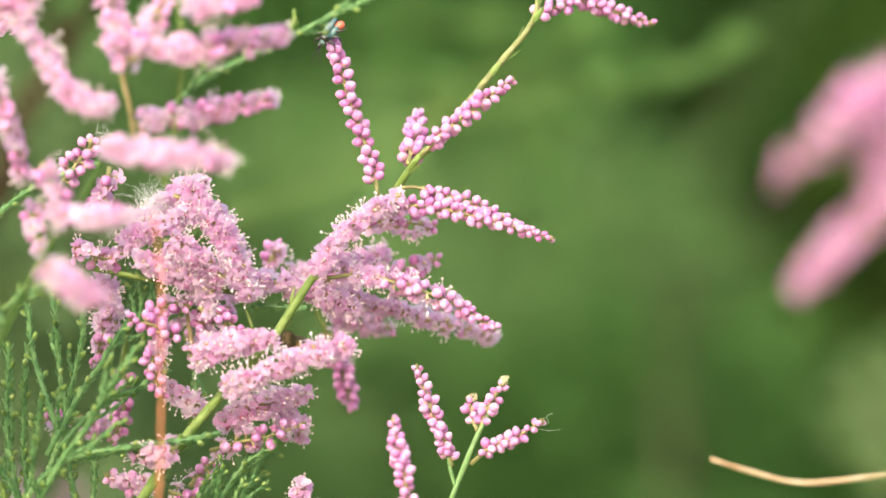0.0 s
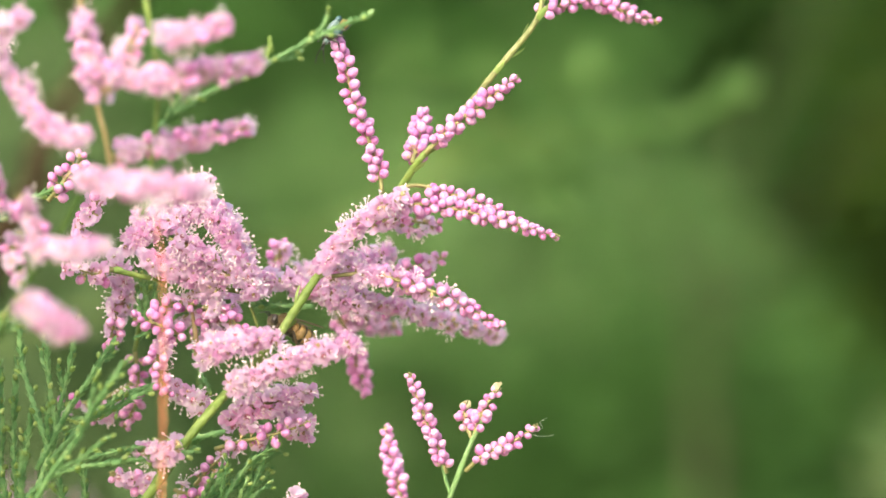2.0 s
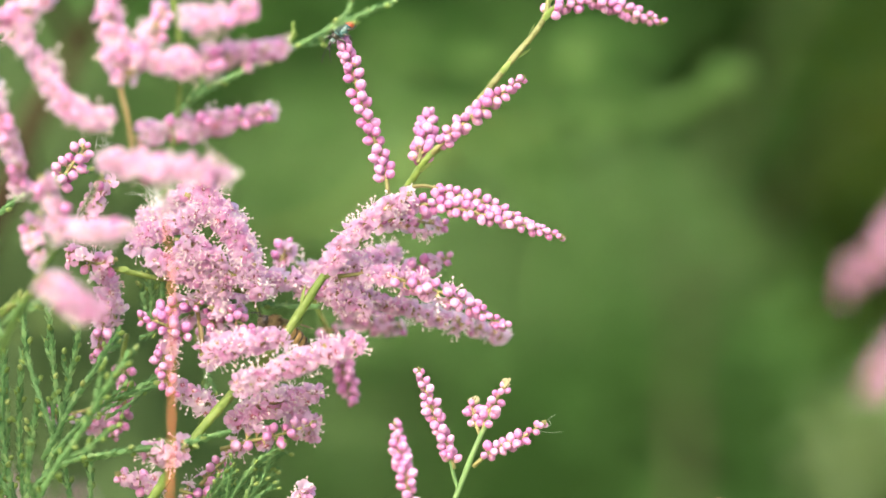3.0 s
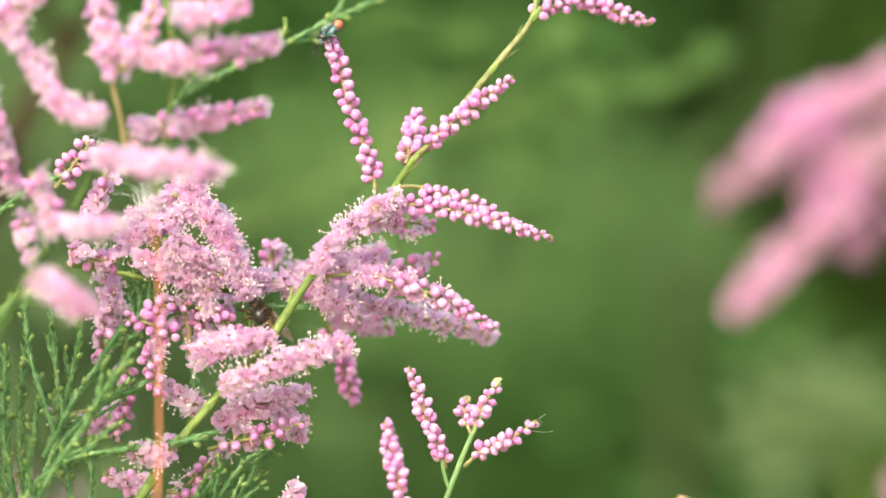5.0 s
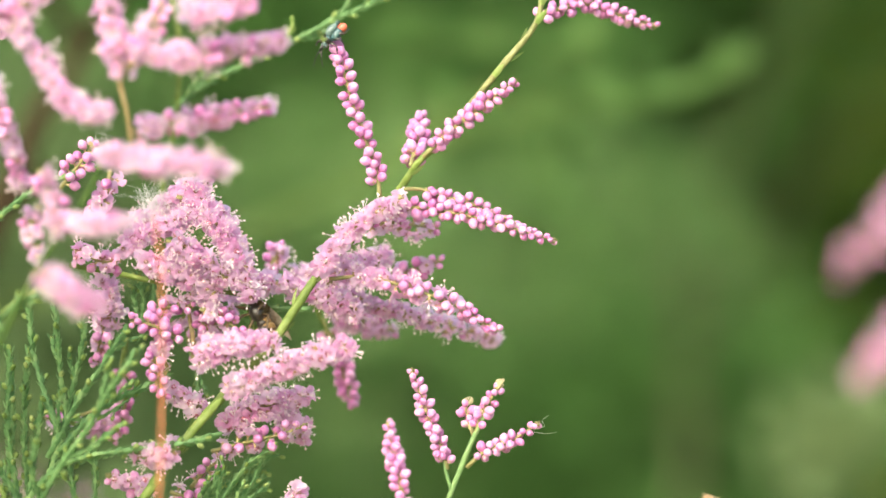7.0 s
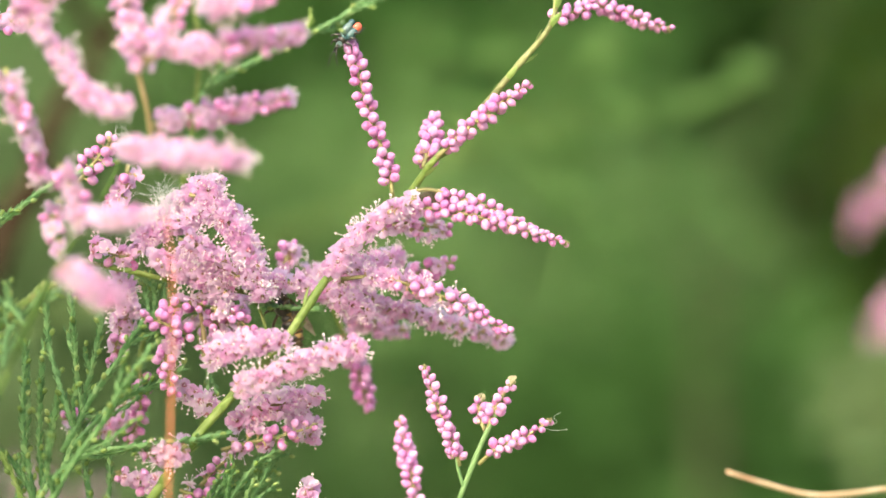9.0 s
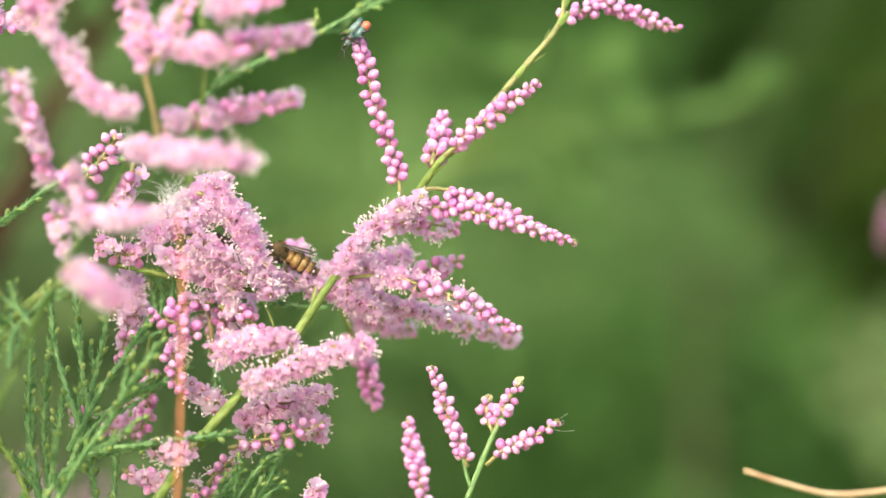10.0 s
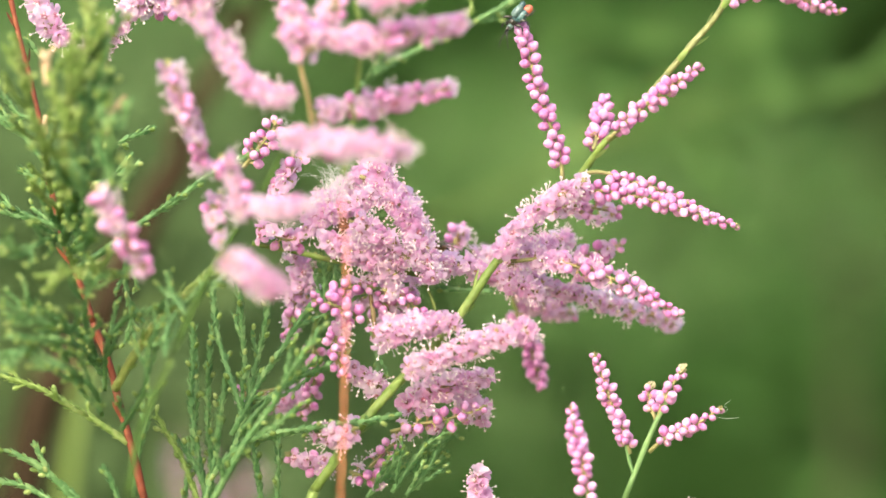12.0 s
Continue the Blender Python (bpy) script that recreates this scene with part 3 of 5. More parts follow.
# ---- the beetle's side of the low sprig ----
sprig = thing("tamarisk_sprig", (0.6, 640, -46.5), "thin green sprig with short spikes of pink buds", "sprig", "tamarisk branches")
stem(sprig, [(0.6, 640, -46.5), (4.6, 640, -36.5), (6.6, 640, -32), (8.8, 640, -27.8)], 0.52, 0.36, STEM_COOL)
stem(sprig, [(2.2, 640, -42.2), (1.4, 640, -39.5), (0.9, 640, -36.8)], 0.36, 0.28, STEM_COOL)
raceme(sprig, [(1.6, 640, -38.5), (0.1, 640, -33.5), (-2.4, 640, -27.5), (-4.6, 640, -21.1)], SHUT, 2.05, 0.2, 0.08, 0.9)
raceme(sprig, [(6.6, 640, -32), (8, 640, -28.2), (10.6, 640, -24)], SHUT, 1.8, 0.22, 0.1, 0.85, withered=9)
raceme(sprig, [(6.2, 643, -32.6), (5.2, 644, -29.7), (4.8, 645, -27)], SHUT, 2.0, 0.22, 0.2, 0.85, withered=6)
raceme(sprig, [(4.9, 640, -38.2), (8.4, 640, -35.2), (12.6, 640, -33.6), (17.4, 640, -30.6)], SHUT, 1.8, 0.2, 0.18, 0.86)

for pts in ([(16.9, 640, -31.5), (18.8, 640, -30.8), (18.3, 640, -29.8), (19.5, 640, -29)], [(16.3, 640, -31.8), (18.8, 640, -32.2), (20.8, 640, -32)]):
    s = Shape()
    s.tube(curve(pts, 12), [0.022] * 12, 4, 0)
    part("gossamer_thread", s, [WEB], sprig, "fine white thread")
sprig2 = thing("tamarisk_sprig", (-4.8, 622, -47.6), "upright spike of pink tamarisk buds on a thin stalk", "sprig", "tamarisk branches")
stem(sprig2, [(-4.8, 622, -47.6), (-6, 622, -43.3)], 0.5, 0.4)
raceme(sprig2, [(-5.3, 622, -46.2), (-6.7, 622, -38.9), (-7.7, 622, -35), (-8.4, 622, -29.6)], SHUT, 2.1, 0.25, 0.03, 0.92)
sprig3 = thing("tamarisk_sprig", (-24.5, 640, -52), "short tamarisk sprig with open pale pink flowers", "sprig", "tamarisk branches")
stem(sprig3, [(-24.5, 640, -52), (-25, 640, -48)], 0.5, 0.4)
raceme(sprig3, [(-24.5, 640, -50.5), (-25, 640, -46.5), (-25.7, 640, -42.8)], OPEN, 2.3, 0.8, 0.05)
sprig4 = thing("tamarisk_sprig", (14.3, 646, -55.5), "short tamarisk sprig with open pale pink flowers", "sprig", "tamarisk branches")
stem(sprig4, [(14.3, 646, -55.5), (14, 646, -52)], 0.5, 0.4)
raceme(sprig4, [(14.3, 646, -55), (13.8, 646, -51.5), (13.3, 646, -48.3)], OPEN, 2.3, 0.8, 0.05)

# ---- spikes that hang behind ----
back = thing("tamarisk_branch", (-24, 670, -6.2), "drooping tamarisk twig with darker pink buds", "branch", "tamarisk branches")
stem(back, [(-25.1, 670, -6.2), (-23, 670, -12.5), (-21.6, 670, -15.6)], 0.5, 0.4)
raceme(back, [(-22.5, 670, -13.5), (-19.8, 670, -19.8), (-18, 670, -25.1), (-16.8, 670, -29.3)], (0.1, 0.0), 2.0, 0.55, 0.1)
back2 = thing("tamarisk_branch", (-57.3, 654, -16.3), "drooping tamarisk twig with darker pink buds", "branch", "tamarisk branches")
stem(back2, [(-57.3, 654, -16.3), (-58.3, 654, -21.4)], 0.5, 0.4)
raceme(back2, [(-58.3, 654, -20.9), (-57.6, 654, -26.5), (-58.3, 654, -31.1), (-59.8, 654, -34.7)], (0.0, 0.0), 1.6, 0.5, 0.05, 0.95)
raceme(back2, [(-58.5, 656, -28.7), (-61.4, 654, -31.6), (-65.2, 652, -33.4)], (0.7, 0.5), 1.6, 0.5, 0.05, 0.95)
raceme(back2, [(-59.3, 660, -27.3), (-65.3, 658, -30.3), (-71.8, 656, -30.9)], (0.7, 0.7), 0.8, 0.8, 0.6, 1.0)
raceme(back2, [(-57.9, 650, -10.1), (-60.8, 648, -14.1), (-62.3, 648, -20.2)], (0.8, 0.5), 1.6, 0.8, 0.05)
raceme(back2, [(-62, 650, -4), (-60.3, 648, -8), (-59.3, 648, -11.6)], (0.9, 0.8), 1.6, 0.8, 0.05)

# ---- the nearer, upper branch, out of focus ----
upper = thing("tamarisk_branch", (-53, 595, 10.3), "tamarisk branch with soft pale pink flower spikes", "branch", "tamarisk branches")
stem(upper, [(-50.9, 598, 16.2), (-51.9, 596, 23.9), (-53.1, 594, 30.3), (-55.3, 594, 46.6)], 0.4, 0.34, TAN_BARK)
stem(upper, [(-46.4, 600, 10.4), (-44.7, 600, 18.9), (-43.5, 598, 27.3), (-42.8, 596, 35.6)], 0.38, 0.34)
raceme(upper, [(-51.6, 590, 29.2), (-53.2, 590, 35.2), (-54.7, 590, 42.6)], (0.7, 0.6), 1.9, 0.75, 0.02, 1.05, tipped=False)
raceme(upper, [(-50.6, 588, 30.3), (-48.1, 588, 35.1), (-45.6, 590, 40.7)], (0.7, 0.6), 1.5, 0.85, 0.15, tipped=False)
raceme(upper, [(-48.1, 588, 32.5), (-40.7, 586, 32.6), (-33.4, 586, 33.3), (-26.2, 588, 34.7)], (0.7, 0.5), 1.8, 0.75, 0.03, 1.05, tipped=False)
raceme(upper, [(-70.1, 590, 38.9), (-64.6, 590, 31), (-59.7, 588, 24.5), (-54.8, 588, 23.8)], (0.7, 0.6), 1.8, 0.65, 0.02, tipped=False)
raceme(upper, [(-51.6, 600, 20.6), (-43.6, 600, 22.2), (-36.1, 600, 23.4), (-28.8, 600, 24.7)], (0.4, 0.5), 1.7, 0.65, 0.03, 1.05, tipped=False)
raceme(upper, [(-53.8, 574, 16.5), (-46, 572, 15.1), (-39.8, 572, 14.8), (-34.1, 574, 13.4)], (0.7, 0.6), 1.9, 0.75, 0.02, 1.05, tipped=False)
raceme(upper, [(-75, 595, 30.1), (-73, 595, 24.5), (-71.1, 597, 18.2), (-69.6, 600, 12.6)], (0.6, 0.5), 1.7, 0.45, 0.02, 0.95, tipped=False)
raceme(upper, [(-65.7, 590, 14.2), (-64.2, 590, 11.2), (-62.8, 590, 7), (-62.4, 590, 4.7)], (0.6, 0.4), 1.9, 0.6, 0.02, 1.0, tipped=False)
raceme(upper, [(-67.5, 606, 8.6), (-68.9, 606, 4.6), (-67.4, 604, -1)], (0.5, 0.3), 1.4, 0.5, 0.05, 0.9, tipped=False)
raceme(upper, [(-59.2, 578, 5.5), (-54.9, 576, 4.8), (-51.3, 576, 5.1)], (0.7, 0.6), 2.0, 0.5, 0.02, tipped=False)
raceme(upper, [(-62.2, 560, -2.1), (-58.2, 560, -5), (-53.4, 560, -7.7)], (0.6, 0.6), 1.9, 0.75, 0.02, 1.05, tipped=False)
raceme(upper, [(-41.1, 578, 39), (-35.7, 578, 39.2), (-30.2, 578, 40.6)], (0.7, 0.6), 1.9, 0.75, 0.02, 1.05, tipped=False)
raceme(upper, [(-73.4, 590, 38.9), (-69.7, 590, 40.3), (-64.1, 590, 43.5)], (0.7, 0.6), 1.9, 0.75, 0.02, 1.05, tipped=False)
leafy(upper, [(-47.5, 614, 23.2), (-41.7, 614, 28), (-34, 614, 32.3), (-26.3, 614, 35.9), (-17.7, 614, 40.3), (-8.1, 614, 44.3)], 0.5, 2, 6, LEAF, 1.3)
leafy(upper, [(-28.1, 614, 35.3), (-26.2, 614, 36.8), (-25.2, 614, 38.9)], 0.5, 0, 3, YOUNG, 1.3)
leafy(upper, [(-20.1, 614, 39), (-16.7, 614, 41.6), (-15.3, 614, 44.3)], 0.45, 0, 3, LEAF, 1.3)
leafy(upper, [(-42.7, 614, 27.2), (-41.5, 614, 28.9), (-38.4, 614, 30.4)], 0.45, 0, 3, LEAF, 1.3)
stem(upper, [(-81, 584, -41.6), (-78.7, 584, -30.6), (-73.9, 584, -20.1), (-70.7, 586, -12.3), (-67.5, 588, -5.5), (-64.6, 590, 0), (-60.3, 594, 6.5), (-56.3, 598, 14.5)], 0.55, 0.4, STEM_DEEP, 3)
leafy(upper, [(-77.2, 604, -19.4), (-76.7, 608, -13.8), (-72.9, 612, -9.2), (-66.8, 614, -5.4)], 0.4, 4, 7)
leafy(upper, [(-73.6, 604, -12.3), (-76.2, 608, -9.1), (-77.8, 612, -5.3)], 0.4, 4, 7)
twig2 = thing("tamarisk_branch", (-83.8, 634, 2.1), "leafy green tamarisk twig with a few pink buds", "branch", "tamarisk branches")
leafy(twig2, [(-97.3, 636, -3.8), (-91, 634, 0.5), (-85, 634, 5), (-80, 634, 8), (-73.8, 634, 12.9), (-67, 634, 16.1), (-61, 634, 17.9)], 0.62, 2, 7, LEAF, 1.35, gap=4)
raceme(twig2, [(-67.9, 634, 14), (-64.9, 634, 17.8), (-62, 634, 21.7)], SHUT, 1.9, 0.9, 0.1)
raceme(twig2, [(-59.2, 636, 17.5), (-60.2, 636, 12.1), (-63.2, 636, 9.1)], (0.8, 0.6), 1.5, 0.8, 0.1)
raceme(twig2, [(-57.2, 642, 2.1), (-60.7, 642, 1.1), (-65.8, 642, 3.1)], (0.7, 0.4), 1.3, 0.8, 0.1)
bare = thing("bare_twig", (-45.2, 574, -42.7), "thin bare orange twig before the flowers", "twig")
stem(bare, [(-45.2, 574, -42.7), (-44.9, 574, -28.9), (-44.8, 574, -16.2), (-45, 574, -3.6), (-46, 574, 5.1)], 0.2, 0.13, ORANGE_BARK)

# ---- the leafy branch with the red stem ----
leafbranch = thing("leafy_branch", (-84.9, 632, -45.6), "feathery green tamarisk branch on a red-brown stem", "branch", "tamarisk branches")
stem(leafbranch, [(-84.9, 632, -45.6), (-87.2, 632, -36.1), (-89.7, 632, -27.2), (-91.2, 632, -21.2), (-94.2, 632, -13.4)], 0.72, 0.62, RED_BARK, 4)
stem(leafbranch, [(-94.2, 632, -13.4), (-96.2, 632, -7.3), (-98.7, 632, -1.3), (-100.4, 632, 4.7), (-101.8, 632, 10.6), (-103, 632, 18.6), (-105.6, 632, 30.1), (-107.3, 632, 36.5), (-109.3, 632, 45.5)], 0.6, 0.42, RED_BARK, 7)
stem(leafbranch, [(-89.9, 629, -24.9), (-85.8, 624, -18.7), (-81.8, 620, -13.5), (-77.2, 618, -9), (-73.9, 618, -6.1), (-69.4, 618, -3.5)], 0.85, 0.6, STEM_LIME, 14, "side_branch")
leafy(leafbranch, [(-85.8, 624, -18.7), (-81.8, 620, -13.5), (-77.2, 618, -9), (-73.9, 618, -6.1), (-69.4, 618, -3.5)], 0.7, 0, 4, YOUNG, 1.5, gap=4)
leafy(leafbranch, [(-88.1, 632, -34.6), (-91.7, 632, -32), (-96.7, 632, -28.8), (-102.7, 632, -25.4), (-106.7, 632, -23.9), (-111.8, 632, -22.5)], 0.62, 3, 8, YOUNG, 1.4, gap=4)
leafy(leafbranch, [(-91, 620, -29.1), (-90.4, 606, -24.1), (-93.8, 600, -20.5), (-99.2, 598, -19.1)], 0.45, 8, 9, LEAF, 1.3)
leafy(leafbranch, [(-93.7, 625, -16), (-94.8, 606, -14.1), (-98.6, 600, -12.5), (-103, 598, -11.5)], 0.45, 9, 9, LEAF, 1.3)
leafy(leafbranch, [(-93.2, 625, -20), (-93.2, 602, -16.3), (-98.3, 598, -15.3), (-103.6, 596, -19)], 0.45, 8, 9, LEAF, 1.3)
leafy(leafbranch, [(-95.7, 612, -19.5), (-97.6, 606, -14.6), (-100.2, 604, -10.7), (-101.6, 604, -8.3)], 0.4, 5, 7, LEAF, 1.3)
leafy(leafbranch, [(-91.9, 630, -25.1), (-90.3, 622, -16.9), (-85.6, 616, -11.9), (-78.5, 614, -9.9)], 0.45, 6, 8, LEAF, 1.3)
leafy(leafbranch, [(-92.9, 630, -21.1), (-92.8, 612, -11.8), (-90.9, 606, -6.9), (-87.8, 604, -4)], 0.45, 7, 8, LEAF, 1.3)
leafy(leafbranch, [(-88.6, 628, -31.9), (-82.8, 614, -24.4), (-81.6, 610, -17.5), (-78.7, 608, -11.7)], 0.42, 6, 8, LEAF, 1.3)
leafy(leafbranch, [(-99.2, 630, 0.7), (-92, 600, 10.2), (-89.8, 592, 19.4), (-88.1, 590, 27.7), (-86.9, 588, 36.9)], 0.75, 14, 11, LEAF, 1.9)
leafy(leafbranch, [(-99.9, 630, 3.7), (-93.7, 596, 13), (-92, 588, 22.1), (-89, 586, 31.2), (-88, 586, 39.5)], 0.75, 12, 10, YOUNG, 1.9)
leafy(leafbranch, [(-101.4, 630, 9.6), (-98.8, 604, 17.9), (-99.9, 596, 24.2), (-101.5, 594, 32.6)], 0.5, 10, 9, YOUNG, 1.4)
leafy(leafbranch, [(-96.7, 625, -0.3), (-86.4, 594, 7.3), (-85.1, 588, 13.7), (-84.3, 586, 21.1)], 0.7, 9, 9, LEAF, 1.9)
leafy(leafbranch, [(-98.1, 628, -1.3), (-90.1, 600, 1.7), (-89.8, 592, 9.2), (-91.4, 590, 15.6)], 0.5, 10, 9, LEAF, 1.3)
leafy(leafbranch, [(-99.1, 628, 1.7), (-99.6, 606, 0.7), (-101.5, 600, -1.2), (-104, 598, 0.7)], 0.45, 9, 9, LEAF, 1.2)
leafy(leafbranch, [(-96.1, 628, -5.2), (-88.7, 604, -3.1), (-91.7, 592, -3.9), (-95.1, 590, -5.7)], 0.5, 7, 8, YOUNG, 1.4)
leafy(leafbranch, [(-99.2, 632, -0.8), (-95.5, 634, 13.7), (-91.3, 636, 17.9), (-84.5, 636, 20.9)], 0.42, 2, 6, LEAF, 1.3)
leafy(leafbranch, [(-97.5, 634, 3.7), (-96, 634, 10.2), (-92, 634, 11.9), (-87, 634, 14.4)], 0.4, 3, 6, LEAF, 1.3)
leafy(leafbranch, [(-103.6, 634, 15.2), (-106.1, 634, 18.7), (-108.6, 634, 21.2), (-111.9, 634, 23.7)], 0.42, 3, 6, LEAF, 1.3)
leafy(leafbranch, [(-104.3, 634, 22.7), (-107.6, 634, 23.2), (-110.1, 634, 26.2), (-111.6, 634, 27.7)], 0.38, 2, 5, LEAF, 1.3)
leafy(leafbranch, [(-99, 634, 2.7), (-103.1, 634, 4.4), (-107.1, 634, 5.9), (-111.9, 634, 8.2)], 0.48, 3, 7, LEAF, 1.3)
leafy(leafbranch, [(-101.1, 634, 6.7), (-103.1, 634, 9.7), (-105.1, 634, 12.2), (-107.3, 634, 13.7)], 0.38, 2, 5, LEAF, 1.3)
leafy(leafbranch, [(-103.1, 634, 32.7), (-104.9, 634, 34.9), (-106.1, 634, 36.5)], 0.36, 1, 4, LEAF, 1.3)
leafy(leafbranch, [(-89.3, 640, -0.3), (-90.2, 644, -6.4), (-89.4, 646, -12.5), (-90.4, 648, -16.7)], 0.36, 4, 6, LEAF, 1.3)
stem(leafbranch, [(-86.5, 592, 18.5), (-85.3, 592, 21.3), (-84, 592, 23.9)], 0.7, 0.6, DRY_BARK, 3, "withered_tip")
stem(leafbranch, [(-88.7, 592, 25.9), (-87.8, 592, 28.6), (-86.5, 592, 30.8)], 0.7, 0.6, DRY_BARK, 3, "withered_tip")
stem(leafbranch, [(-96, 592, 26.9), (-96.2, 592, 29.7), (-95.9, 592, 32.3)], 0.7, 0.6, DRY_BARK, 3, "withered_tip")
stem(leafbranch, [(-102.1, 628, 19.7), (-102.2, 628, 21.3), (-101.9, 628, 23)], 0.6, 0.5, DRY_BARK, 0, "withered_tip")
raceme(leafbranch, [(-86.9, 582, 10.4), (-84.2, 582, 5.8), (-81.2, 584, 0.3), (-78.5, 586, -3.8)], (0.6, 0.1), 1.5, 0.85, 0.03, tipped=False)
raceme(leafbranch, [(-105.5, 634, 46.7), (-103, 634, 40.7), (-99.5, 634, 36.2)], OPEN, 1.6, 0.85, 0.03, tipped=False)
raceme(leafbranch, [(-83.9, 634, 47.6), (-89, 634, 40.6), (-94.5, 634, 35.2)], OPEN, 2.1, 0.85, 0.03, tipped=False)
raceme(leafbranch, [(-88.2, 636, 42.8), (-82.2, 636, 42.5), (-76.7, 636, 43.2)], (0.8, 0.4), 1.6, 0.85, 0.03, tipped=False)

lowleaf = thing("leafy_branch", (-74.6, 640, -47.6), "fine green tamarisk branchlets with scale leaves", "branch", "tamarisk branches")
leafy(lowleaf, [(-72.1, 622, -44.3), (-66.3, 618, -34.2), (-61.2, 616, -27.3), (-57.2, 614, -20.5), (-52.8, 614, -14.2)], 0.63, 4, 9, size=1.45)
leafy(lowleaf, [(-75.3, 644, -44.9), (-77.1, 644, -36.8), (-78.3, 644, -28.7), (-78.1, 644, -20.6), (-77.8, 644, -14.8)], 0.43, 1, 5, size=1.45)
leafy(lowleaf, [(-74.6, 642, -43.7), (-73.3, 642, -34.1), (-72.4, 642, -27.6), (-72, 642, -24.3)], 0.43, 1, 4, size=1.45)
leafy(lowleaf, [(-71.6, 640, -39.6), (-67.5, 640, -27.5), (-68.3, 640, -20.4), (-68.8, 640, -13.4), (-69.6, 640, -5.3)], 0.43, 1, 5, size=1.45)
leafy(lowleaf, [(-68.8, 642, -33.6), (-66.5, 642, -21.5), (-64.7, 642, -13.4), (-64.4, 642, -5.8)], 0.43, 1, 5, size=1.45)
leafy(lowleaf, [(-76.4, 640, -45.6), (-79.5, 640, -37.8), (-82.5, 640, -32.7), (-84, 640, -30.5)], 0.43, 0, 4, size=1.45, mat=YOUNG)
leafy(lowleaf, [(-75, 632, -47.1), (-72.7, 632, -39.6), (-66.6, 630, -34), (-60.7, 630, -32.4), (-52.8, 630, -31.3), (-46.8, 630, -30.6), (-41.6, 632, -29.6)], 0.53, 0, 6, size=1.45)
leafy(lowleaf, [(-68.5, 638, -32.4), (-62.5, 638, -25.9), (-58.6, 638, -23.3), (-54.1, 638, -21.3), (-49.8, 638, -18.7)], 0.48, 1, 6, size=1.45)
leafy(lowleaf, [(-69.8, 632, -33.1), (-64.4, 632, -23.1), (-61, 632, -18.1), (-57.3, 632, -12.2), (-56.2, 632, -10.7)], 0.50, 2, 7, size=1.45)
leafy(lowleaf, [(-97.9, 640, -44.9), (-102, 640, -41.7), (-106, 640, -38.7), (-110.6, 640, -36.5)], 0.53, 1, 7, size=1.45)
leafy(lowleaf, [(-98.4, 640, -45.7), (-103, 640, -40.7), (-105.8, 640, -35.5)], 0.48, 1, 5, size=1.45)
leafy(lowleaf, [(-100.6, 638, -46.6), (-105.7, 638, -43.4), (-111.8, 638, -41.6)], 0.53, 1, 6, size=1.45)
leafy(lowleaf, [(-91.1, 644, -46), (-92.4, 644, -42.9), (-94, 644, -39.7)], 0.43, 0, 4, size=1.45)
leafy(lowleaf, [(-62.7, 644, -50.4), (-62.8, 644, -42.8), (-62.6, 644, -37.7), (-62.9, 644, -33.2)], 0.40, 1, 4, size=1.45)
leafy(lowleaf, [(-65.9, 646, -50.6), (-66.2, 646, -43), (-66.8, 646, -38.9), (-67.5, 646, -35.1)], 0.40, 1, 5, size=1.45)
leafy(lowleaf, [(-74.5, 646, -49.7), (-74.8, 646, -42.1), (-75.5, 646, -32), (-75.4, 646, -22.8), (-74.8, 646, -14.7)], 0.43, 2, 6, size=1.45)
leafy(lowleaf, [(-79.9, 646, -50.7), (-79.4, 646, -43.1), (-78, 646, -34), (-77.6, 646, -23.9), (-78.4, 646, -14.8)], 0.43, 1, 5, size=1.45)
leafy(lowleaf, [(-74.6, 642, -49.8), (-75.9, 642, -42.3), (-78.9, 642, -36.8), (-81.2, 642, -34.3)], 0.45, 1, 6, size=1.45)
leafy(lowleaf, [(-67.5, 640, -32.5), (-70.1, 640, -25.5), (-73.8, 646, -15.6), (-75, 648, -7.5), (-76.4, 648, -7)], 0.45, 1, 6, size=1.45)
leafy(lowleaf, [(-89.3, 648, -45.2), (-88.3, 648, -37.1), (-86.6, 648, -30.9), (-86, 648, -26.9)], 0.45, 1, 6, size=1.45)

veiled = thing("tamarisk_branch", (-126.5, 1060, -96.9), "pale pink tamarisk spikes deep behind the leaves", "branch", "tamarisk branches")
stem(veiled, [(-126.5, 1060, -98.6), (-127.3, 1060, -80.2), (-126.5, 1060, -68.5)], 0.9, 0.6)
raceme(veiled, [(-127.8, 1060, -85.2), (-129.5, 1060, -73.6), (-132.2, 1060, -58.5)], (0.5, 0.3), 0.5, 0.95, 0.02, 1.2)
raceme(veiled, [(-127.3, 1060, -85.2), (-123.1, 1060, -73.5), (-122.8, 1060, -61.9)], (0.5, 0.3), 0.5, 0.95, 0.02, 1.2)
raceme(veiled, [(-125.7, 1060, -90.2), (-116.4, 1060, -78.5), (-108.1, 1060, -68.5)], (0.5, 0.3), 0.5, 0.95, 0.02, 1.2)
stem(veiled, [(-153.6, 980, -81.9), (-151.5, 980, -64.8), (-149.5, 980, -50.9), (-146.8, 980, -32.4)], 2.2, 1.4, STEM)

